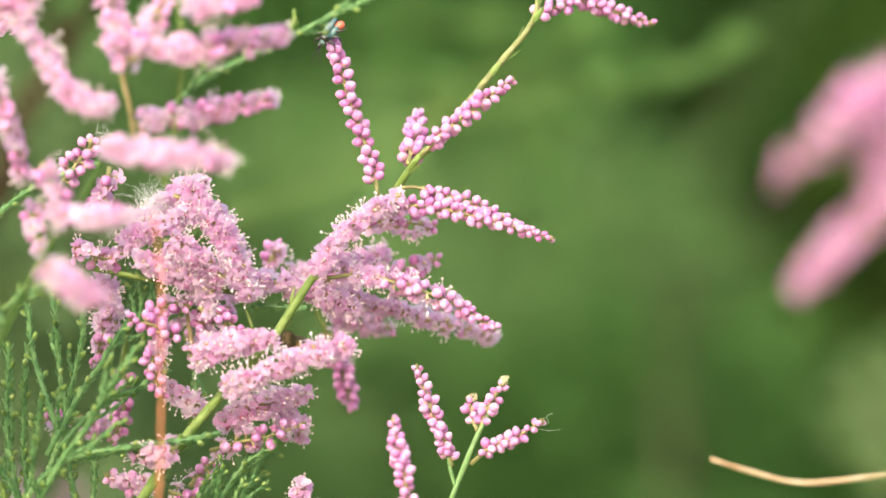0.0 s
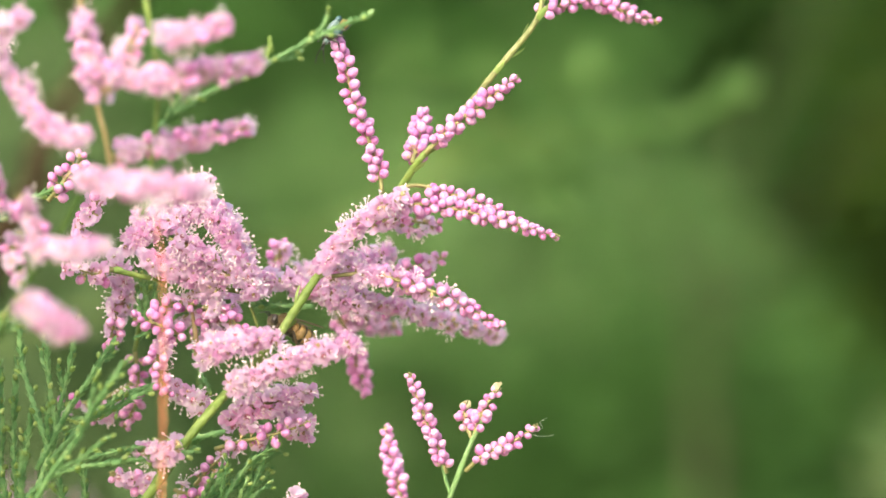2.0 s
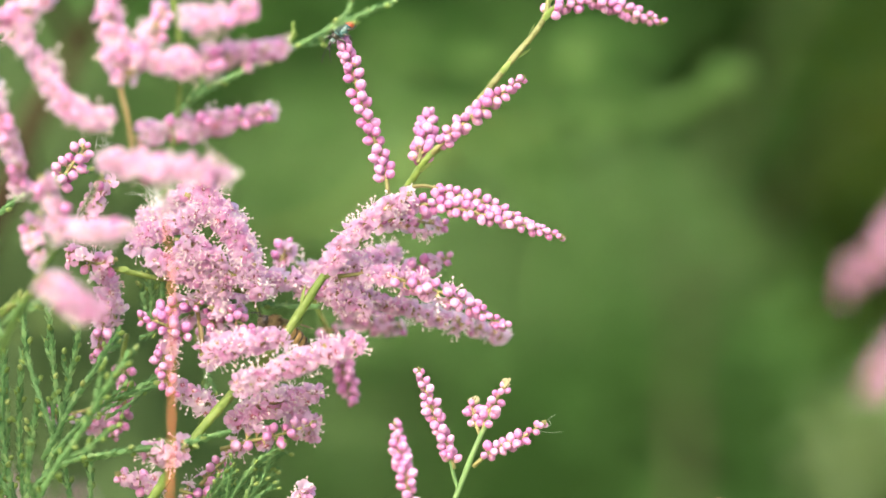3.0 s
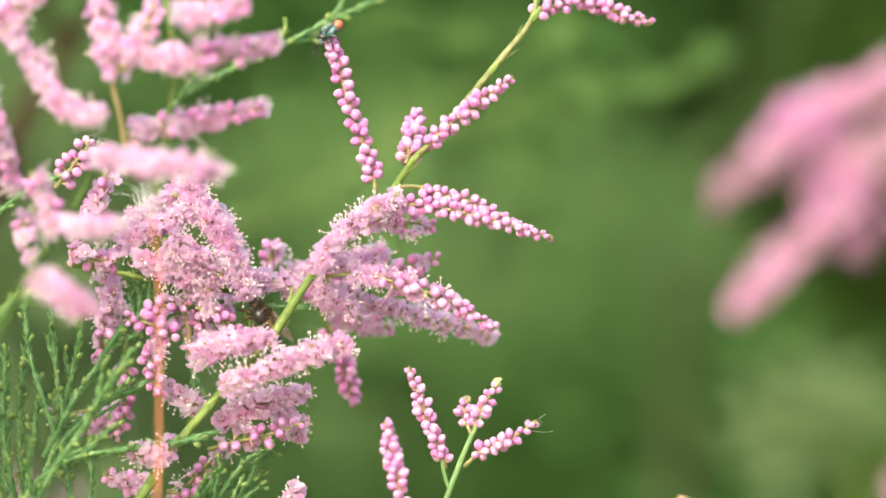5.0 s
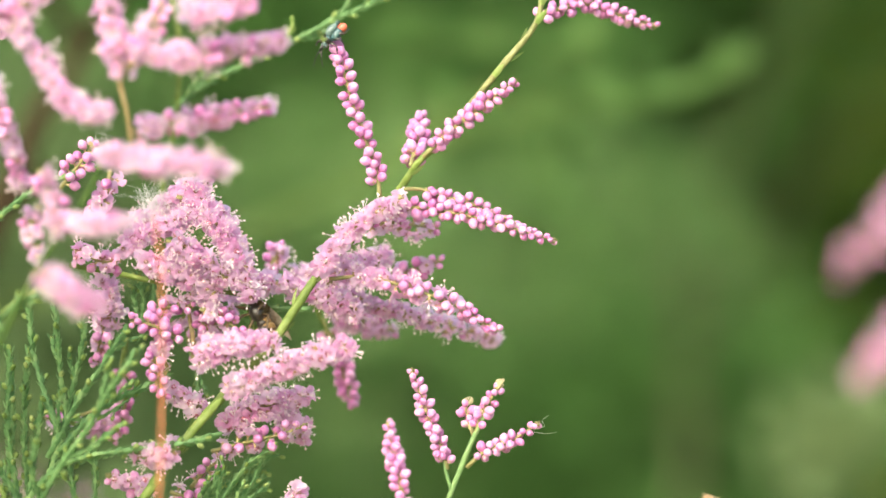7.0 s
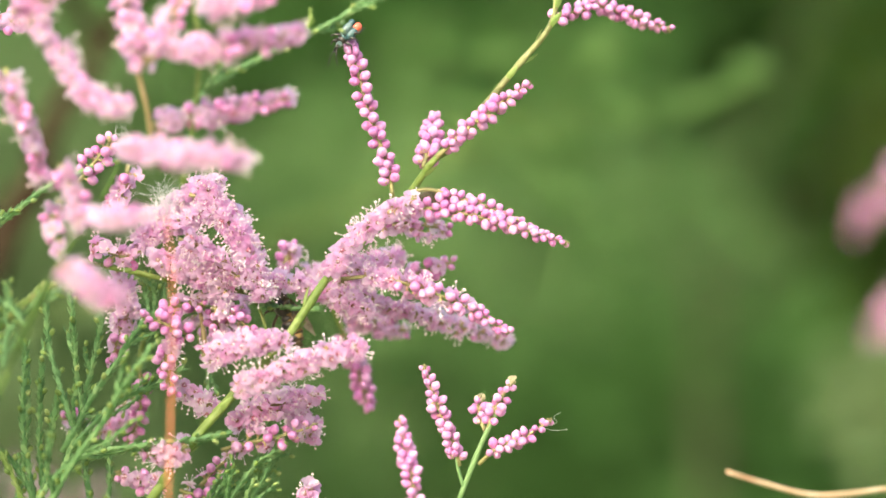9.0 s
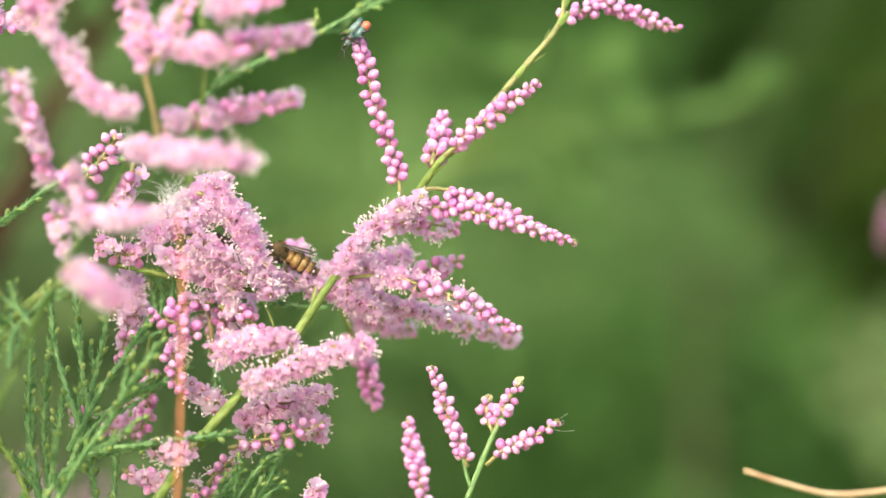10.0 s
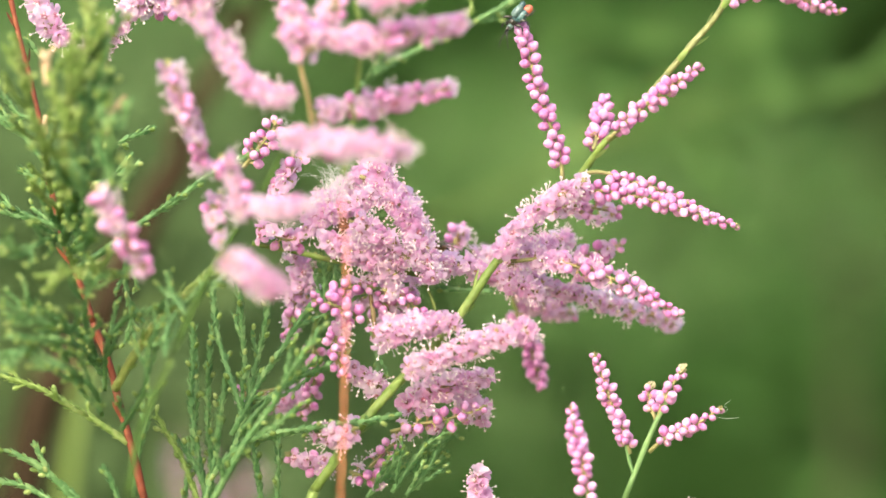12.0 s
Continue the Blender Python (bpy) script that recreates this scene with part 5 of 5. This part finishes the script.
bush(-0.45, 4.1, 2.7, 1.2, FOLIAGE, 44000, 2, "mid-green leafy tree behind the tamarisk", low=0.1)
bush(0.06, 4.45, 2.2, 0.62, FOLIAGE, 17000, 15, "mid-green leafy bush behind the tamarisk", low=0.3, trunk=0.015)
bush(0.16, 4.3, 2.3, 0.5, FOLIAGE_DEEP, 9000, 16, "slender deep green bush behind the tamarisk", low=0.62, trunk=0.012)
bush(0.72, 4.4, 2.6, 0.86, FOLIAGE_OLIVE, 36000, 31, "dense olive-green bush in the shaded distance", low=0.3, leaf=0.045, trunk=0.015)
bush(0.52, 4.25, 2.2, 0.40, FOLIAGE_DEEP, 4500, 33, "slender deep green bush in the shaded distance", low=0.58, leaf=0.04, trunk=0.012)
bush(0.85, 4.9, 3.2, 1.2, FOLIAGE_DARK, 30000, 3, "dark olive tree in the shaded distance", low=0.05, leaf=0.05)
bush(1.0, 5.7, 3.4, 1.4, FOLIAGE_DARK, 16000, 8, "dark olive tree in the shaded distance", low=0.05, leaf=0.06)
bush(-1.5, 4.8, 3.0, 1.5, FOLIAGE, 9000, 4, "mid-green tree behind the tamarisk", low=0.05, leaf=0.05)
bush(-0.45, 6.2, 3.8, 1.8, FOLIAGE, 24000, 5, "tall green tree closing the view", low=0.03, leaf=0.07)
bush(-1.6, 7.0, 4.0, 2.4, FOLIAGE, 12000, 6, "tall green tree closing the view", low=0.03, leaf=0.08)
bush(1.7, 6.6, 4.0, 2.2, FOLIAGE_DARK, 24000, 7, "dark olive tree in the shaded distance", low=0.03, leaf=0.08)
for k, (x, y) in enumerate(((-2.8, 9.5), (-0.9, 9.0), (0.8, 9.2), (2.6, 9.6))):
    bush(x, y, 5.0, 3.0, FOLIAGE if k < 2 else FOLIAGE_DARK, 14000, 40 + k, "tall green tree closing the view", low=0.03, leaf=0.12, trunk=0.07)
for k, (x, y) in enumerate(((-4.5, 4), (4.8, 4.5), (-5, -2), (5, -3), (-2, -6), (2.5, -6.5))):
    bush(x, y, 3.4, 2.6, FOLIAGE, 2500, 20 + k, "leafy green tree at the clearing's edge", low=0.05, leaf=0.09)


def sapling(way, r, mat, label, limbs):
    """A slim young tree along the points of way: a bare trunk with a few side limbs at its head."""
    ob = thing("young_tree", way[0], label, "tree", "background trees")
    n = 5 * len(way)
    line = curve(way, n)
    pts = [line[i] + Vector((r * 0.5 * noise.noise(Vector((i * 0.4, r, 0))), 0, 0)) for i in range(n)]
    s = Shape()
    s.tube(pts, [r * ((1.0 - i / (n - 1)) ** 0.5 + 0.1 + 0.05 * noise.noise(Vector((i * 0.9, 3, 0)))) for i in range(n)], 12, 0)
    part("trunk", s, [mat], ob)
    for k in range(limbs):
        p = pts[n - 3 + k % 3]
        s = Shape()
        d = Vector(((-1) ** k * 260, 60 * k, 300 + 60 * k))
        s.tube(curve([p, p + d * 0.5 + Vector((0, 0, 40)), p + d], 6), [r * (0.3 - 0.05 * i) for i in range(6)], 8, 0)
        part("limb", s, [mat], ob)
    return ob


sapling([(198, 3000, -1310), (194, 3000, -400), (190, 3000, 20)], 9, BARK, "slim grey-brown trunk of a young tree", 3)
sapling([(-190, 1000, -1310), (-205, 1000, -700), (-178, 1000, -180), (-162.1, 1000, -61.6), (-142.3, 1000, -20.6), (-126.9, 1000, 12.5), (-116.8, 1000, 34.5), (-103.5, 1000, 62.7)], 7.5, RED_TRUNK, "leaning dark red-brown stem among the leaves", 2)


# ---- everything that sways, crawls and flies ----
MAIN_AT = (-14.4, 640, -0.9)
MAIN_SWAY = [
    (0, 0.0, 0.0, 0.00),
    (0.5, 3.7, -0.3, 0.64),
    (1, -6.9, 0.4, -0.98),
    (1.5, -18.1, 1.2, -2.09),
    (2, -4.5, 1.6, -0.12),
    (2.5, -3.8, 0.8, -0.92),
    (2.7, -1.3, 0.9, -0.34),
    (4.5, 1.3, 0.5, 0.36),
    (5, -0.6, 0.6, -0.02),
    (5.5, -2.3, 0.1, -0.36),
    (6, -1.7, 0.2, 0.24),
    (6.5, -3.6, 0.4, -0.34),
    (6.7, -2.3, 0.2, 0.14),
    (8.5, -3.4, 0.5, 0.28),
    (9, -3.6, -0.3, 0.82),
    (9.5, -4.2, 0.3, 0.22),
    (10, -0.6, 0.1, 0.95),
    (10.5, -1.2, 0.3, 0.98),
    (11, -1.9, 0.4, 1.05),
    (11.5, -1.5, 0.6, 1.35),
    (12, 2.1, 0.6, 0.98),
]
LOW_AT = (1.6, 640, -44.0)
LOW_SWAY = [
    (0, 0.0, 0.0, 0.00),
    (0.5, 3.5, 0.0, 0.13),
    (1, -7.2, 0.0, -0.82),
    (1.5, -18.0, -0.0, -1.42),
    (2, -6.2, 0.0, -1.04),
    (2.5, -4.4, 0.0, -0.76),
    (2.7, -2.6, 0.0, -0.43),
    (4.5, -0.3, 0.0, -0.31),
    (5, -1.4, 0.0, -0.43),
    (5.5, -3.1, -0.0, -0.43),
    (6, -2.6, 0.0, -0.19),
    (6.5, -4.4, 0.0, -0.43),
    (6.7, -3.3, 0.0, -0.22),
    (8.5, -4.7, -0.0, -0.35),
    (9, -4.7, 0.0, -0.20),
    (9.5, -5.5, -0.0, -0.38),
    (10, -1.8, 0.0, -0.20),
    (10.5, -2.5, 0.0, -0.20),
    (11, -3.3, -0.0, -0.04),
    (11.5, -2.9, 0.0, -0.04),
    (12, 1.0, 0.0, -0.07),
]
UL_AT = (-49.3, 590, 17.6)
UL_SWAY = [
    (0, 0.0, 0.0, 0.00),
    (0.5, 4.1, 0.6, 0.60),
    (1, -9.4, -2.5, -0.73),
    (1.5, -20.9, -4.2, -3.00),
    (2, -8.8, -3.8, -1.24),
    (2.5, -5.3, -2.2, -0.96),
    (2.7, -3.4, -1.9, -0.07),
    (4.5, -0.5, -1.4, -0.27),
    (5, -1.8, -1.1, -0.16),
    (5.5, -2.4, -0.6, -0.56),
    (6, -2.0, -0.2, -0.15),
    (6.5, -4.5, -1.0, -0.30),
    (6.7, -2.8, -0.5, 0.01),
    (8.5, -4.3, -1.1, -1.17),
    (9, -2.8, -0.0, -0.76),
    (9.5, -4.7, -1.0, -1.15),
    (10, -0.3, 0.1, -0.65),
    (10.5, -1.4, -0.5, -0.62),
    (11, -2.3, -0.7, -0.55),
    (11.5, -2.0, -0.3, -0.17),
    (12, 1.0, -0.4, -0.69),
]
LEAF_AT = (-71.4, 630, -20.6)
LEAF_SWAY = [
    (0, 0.4, -3.0, 0.00),
    (0.5, 3.9, -3.0, 0.30),
    (1, -6.5, -4.1, -0.14),
    (1.5, -18.1, -5.2, -0.07),
    (2, -6.8, -4.3, -0.12),
    (2.5, -3.5, -3.7, -0.67),
    (4.5, 1.2, -2.9, -0.28),
    (5, -0.5, -2.9, -0.07),
    (5.5, -1.9, -3.4, 0.20),
    (6, -1.5, -2.8, 0.45),
    (6.5, -3.3, -3.3, -0.15),
    (6.7, -2.1, -3.0, 0.00),
    (8.5, -3.3, -2.7, -0.06),
    (9, -2.9, -2.4, 0.68),
    (9.5, -3.9, -2.8, -0.09),
    (10, -0.3, -2.0, 0.48),
    (10.5, -1.2, -2.2, 0.47),
    (11, -1.9, -2.1, 0.33),
    (11.5, -1.9, -1.7, 0.65),
    (12, 2.3, -1.8, 0.07),
]
BEHIND_AT = (-40.3, 670, -20.9)
BEHIND_SWAY = [
    (0, 0.0, 0.0, 0.00),
    (0.5, 3.0, -0.4, 0.00),
    (1, -6.4, 0.8, -1.20),
    (1.5, -17.8, 1.8, -1.72),
    (2, -3.1, 4.1, 0.06),
    (2.5, -3.0, 1.6, -0.65),
    (4.5, 2.1, 1.5, 0.19),
    (5, 0.0, 1.4, -0.27),
    (5.5, -1.6, -0.0, -0.30),
    (6, -1.2, 0.3, -0.17),
    (6.5, -2.8, 0.7, -0.41),
    (8.5, -2.7, 1.4, 0.03),
    (9, -3.3, 0.0, 0.24),
    (9.5, -3.7, 0.9, 0.01),
    (10, -0.2, 0.6, 0.52),
    (10.5, -0.8, 1.3, 0.56),
    (11, -1.4, 1.5, 0.57),
    (11.5, -1.2, 1.7, 0.72),
    (12, 3.2, 2.0, 0.82),
]
STREAK_AT = (56.9, 1150, 57.8)
STREAK_SWAY = [
    (0, 0.0, 0.0, 0.00),
    (0.5, -4.8, -0.7, -0.00),
    (1, -17.6, -13.5, -0.00),
    (1.5, -19.7, -19.3, -0.00),
    (2, -9.0, -12.8, -0.00),
    (2.5, -6.8, -12.1, -0.00),
    (4.5, -5.4, -4.1, -0.00),
    (5, -8.3, -3.6, -0.00),
    (5.5, -5.3, -5.3, -0.00),
    (6, -5.0, -5.4, -0.00),
    (6.5, -5.5, -4.2, -0.00),
    (8.5, -4.0, -6.2, -0.00),
    (9, -6.3, -9.6, -0.00),
    (9.5, -3.4, -12.5, -0.00),
    (10, 0.7, -11.3, -0.00),
    (10.5, -0.9, -12.1, -0.00),
    (11, -6.8, -11.1, -0.00),
    (11.5, -5.6, -11.1, -0.00),
    (12, -2.0, -8.5, -0.00),
]
PALE_AT = (50.9, 380, -17.8)
PALE_SWAY = [
    (0, 0.0, 0.0, 0.00),
    (0.5, -7.4, -6.6, 0.00),
    (0.8, -3.9, -10.6, 0.00),
    (1.2, -5.4, -14.4, 0.00),
    (2, 0.3, -5.7, 0.00),
    (2.5, -4.0, 6.3, 0.00),
    (2.7, -6.0, 1.5, 0.00),
    (3.5, -3.2, -6.2, 0.00),
    (4.3, -5.2, -9.2, 0.00),
    (4.6, -8.3, -6.2, 0.00),
    (5, -11.5, -1.5, 0.00),
    (5.5, -11.2, -1.8, 0.00),
    (6, -10.4, -4.5, 0.00),
    (6.5, -8.5, -9.2, 0.00),
    (6.7, -9.4, -6.2, 0.00),
    (7.5, -9.1, -2.2, 0.00),
    (8.5, -6.1, -1.3, 0.00),
    (9.5, -5.2, 2.9, 0.00),
    (10.5, -0.8, 3.6, 0.00),
    (11.5, 1.0, 2.7, 0.00),
    (12, 2.2, 1.2, 0.00),
]
BUNCH_AT = (38.4, 442, 7.7)
BUNCH_SWAY = [
    (0, 0.0, 0.0, 0.00),
    (0.1, -8.2, 11.1, 0.00),
    (0.2, -14.6, 12.1, 0.00),
    (0.3, -16.2, 9.6, 0.00),
    (0.5, -14.1, -4.4, 0.00),
    (0.7, -14.4, -6.2, 0.00),
    (0.9, -16.8, -8.3, 0.00),
    (1, -13.1, -20.8, 0.00),
    (1.1, -7.8, -31.7, 0.00),
    (1.2, -2.2, -40.2, 0.00),
    (1.5, 15.4, -48.6, 0.00),
    (2, 24.6, -38.4, 0.00),
    (2.5, 11.9, -19.7, 0.00),
    (2.6, 8.7, -14.8, 0.00),
    (2.7, 5.7, -11.5, 0.00),
    (3.5, 8.7, -18.4, 0.00),
    (4.3, 4.1, -23.1, 0.00),
    (4.5, -1.1, -18.9, 0.00),
    (4.6, -6.3, -15.5, 0.00),
    (4.9, -7.9, -6.0, 0.00),
    (5, -7.9, -2.4, 0.00),
    (5.2, -8.0, -0.9, 0.00),
    (5.5, -6.8, -0.0, 0.00),
    (5.8, -4.1, -6.1, 0.00),
    (6, -1.4, -10.4, 0.00),
    (6.4, 4.1, -17.3, 0.00),
    (6.5, 5.7, -17.6, 0.00),
    (6.7, 6.4, -13.1, 0.00),
    (7.5, 3.2, -9.6, 0.00),
    (8.3, -0.3, -7.1, 0.00),
    (8.5, 1.6, -7.5, 0.00),
    (9, 5.2, -5.7, 0.00),
    (9.5, 9.6, -4.9, 0.00),
    (10, 10.7, -6.2, 0.00),
    (10.5, 8.1, -7.6, 0.00),
    (11, 9.4, -14.5, 0.00),
    (11.5, 10.5, -11.4, 0.00),
    (12, 12.4, -11.2, 0.00),
]
TWIG_AT = (44.5, 600, -34.9)
TWIG_SWAY = [
    (0, 0.0, 0.0, 0.00),
    (0.2, -10.2, -1.5, 0.00),
    (0.4, -11.7, -3.8, 0.00),
    (0.5, -8.7, -5.9, 0.00),
    (1, -8.7, -9.6, 0.00),
    (1.5, -4.1, -11.3, 0.00),
    (2, 1.7, -7.5, 0.00),
    (2.5, 2.1, -5.0, 0.00),
    (2.7, 1.0, -6.1, 0.00),
    (4.5, -4.3, -6.8, 0.00),
    (5, -5.7, -6.0, 0.00),
    (5.5, -5.7, -4.1, 0.00),
    (6, -3.5, -5.7, 0.00),
    (6.5, -2.8, -7.2, 0.00),
    (6.7, -3.1, -6.7, 0.00),
    (8.3, -5.6, -3.5, 0.00),
    (8.5, -5.2, -3.9, 0.00),
    (9, -3.2, -2.0, 0.00),
    (9.5, 0.5, -1.1, 0.00),
    (10, 1.3, -1.7, 0.00),
    (10.5, -1.4, -3.0, 0.00),
    (11, -2.4, -3.9, 0.00),
    (11.5, -1.1, -3.0, 0.00),
    (12, 5.0, -4.3, 0.00),
]


def sway(ob, hub, rows):
    """Carry ob along with a group that swings about hub: shift in mm, turn in degrees about the line of sight."""
    rest, c = ob.matrix_basis.copy(), place(hub)
    keyed = []
    for t, dx, dz, a in rows:
        m = Matrix.Translation(c + Vector((dx, 0, dz)) / 1000) @ Matrix.Rotation(radians(a), 4, "Y") @ Matrix.Translation(-c)
        keyed.append((t, m @ rest))
    walk(ob, keyed)


def carried_by(t, hub, rows):
    """The pose of a swaying group at t."""
    ts = [r[0] for r in rows]
    v = [float(np.interp(t, ts, [r[i] for r in rows])) for i in (1, 2, 3)]
    c = place(hub)
    return Matrix.Translation(c + Vector((v[0], 0, v[1])) / 1000) @ Matrix.Rotation(radians(v[2]), 4, "Y") @ Matrix.Translation(-c)


def crawl(ob, rows):
    """Rows of t, place in the branch's rest space in mm, the way it heads and the way its back faces."""
    keyed = []
    for t, p, ahead, back in rows:
        x = Vector(ahead).normalized()
        y = Vector(back).cross(x).normalized()
        turn = Matrix((x, y, x.cross(y))).transposed().to_4x4()
        keyed.append((t, carried_by(t, MAIN_AT, MAIN_SWAY) @ Matrix.Translation(place(p)) @ turn))
    walk(ob, keyed)


def motions():
    for ob in (branch, bug, tuft, bare):
        sway(ob, MAIN_AT, MAIN_SWAY)
    for ob in (sprig, sprig2, sprig3, sprig4):
        sway(ob, LOW_AT, LOW_SWAY)
    for ob in (upper, tuft2):
        sway(ob, UL_AT, UL_SWAY)
    for ob in (leafbranch, lowleaf, twig2, veiled):
        sway(ob, LEAF_AT, LEAF_SWAY)
    for ob in (back, back2):
        sway(ob, BEHIND_AT, BEHIND_SWAY)
    sway(far, STREAK_AT, STREAK_SWAY)
    for ob in (bunch, spray2):
        sway(ob, BUNCH_AT, BUNCH_SWAY)
    sway(dry, TWIG_AT, TWIG_SWAY)
    sway(pale, PALE_AT, PALE_SWAY)
    crawl(bee, [
        (0, (-26.8, 648.0, -17.4), (-0.78, -0.42, 0.42), (0.35, 0.25, 0.9)),
        (0.3, (-31.1, 646.0, -16.1), (-0.78, -0.42, 0.42), (0.35, 0.25, 0.9)),
        (0.7, (-26.3, 645.0, -15.9), (-0.78, -0.42, 0.42), (0.35, 0.25, 0.9)),
        (1, (-28.1, 644.0, -15.0), (-0.78, -0.42, 0.42), (0.35, 0.25, 0.9)),
        (1.5, (-27.6, 643.0, -13.6), (-0.78, -0.42, 0.42), (0.35, 0.25, 0.9)),
        (2, (-28.0, 643.0, -14.4), (-0.78, -0.42, 0.42), (0.35, 0.25, 0.9)),
        (2.5, (-28.5, 643.0, -13.9), (-0.78, -0.42, 0.42), (0.35, 0.25, 0.9)),
        (2.7, (-30.3, 643.0, -14.5), (-0.78, -0.42, 0.42), (0.35, 0.25, 0.9)),
        (4.5, (-31.4, 643.0, -14.6), (-0.65, -0.15, 0.7), (0.5, 0.6, 0.6)),
        (5, (-31.3, 641.0, -13.2), (-0.42, 0.05, 0.9), (0.45, 0.9, 0.2)),
        (6, (-31.8, 641.0, -12.6), (-0.42, 0.05, 0.9), (0.45, 0.9, 0.2)),
        (6.6, (-31.8, 641.0, -12.2), (-0.42, 0.05, 0.9), (0.45, 0.9, 0.2)),
        (8.4, (-31.4, 645.0, -12.5), (-0.42, 0.05, 0.9), (0.45, 0.9, 0.2)),
        (9, (-30.5, 649.0, -11.8), (-0.42, 0.05, 0.9), (0.45, 0.9, 0.2)),
        (9.5, (-30.7, 652.0, -11.9), (-0.42, 0.05, 0.9), (0.45, 0.9, 0.2)),
        (9.8, (-31.1, 652.0, -6.9), (-0.65, -0.15, 0.7), (0.5, 0.6, 0.6)),
        (9.9, (-32.2, 645.0, -1.6), (-0.92, -0.05, 0.38), (0.36, -0.15, 0.92)),
        (10, (-31.7, 645.0, -1.4), (-0.92, -0.05, 0.38), (0.36, -0.15, 0.92)),
        (10.5, (-31.0, 645.0, -2.0), (-0.92, -0.05, 0.38), (0.36, -0.15, 0.92)),
        (10.9, (-32.6, 647.0, -1.8), (-0.92, -0.05, 0.38), (0.36, -0.15, 0.92)),
        (11.5, (-32.3, 648.0, -2.2), (-0.92, -0.05, 0.38), (0.36, -0.15, 0.92)),
        (12, (-35.3, 655.0, -3.3), (-0.92, -0.05, 0.38), (0.36, -0.15, 0.92))])
    walk(flyer, [(t, Matrix.Translation(place(p)) @ pose(0, 0, 0, 0, -8, 180)) for t, p in (
        (0, (1400, 3500, 300)), (7.5, (420, 1200, 40)), (8.4, (144.3, 700, -35)), (8.5, (99, 690, -25.8)), (8.6, (63.3, 690, -12.5)), (8.7, (49.8, 690, 5.3)), (8.8, (34.4, 695, 2.7)), (8.9, (17.7, 700, 7.6)),
        (9.0, (-8.1, 700, 10)), (9.1, (-33.3, 700, 14.3)), (9.2, (-44.3, 700, 6.7)), (9.5, (-47.5, 656, 2)), (12.0, (-47.5, 656, 2)))])


motions()
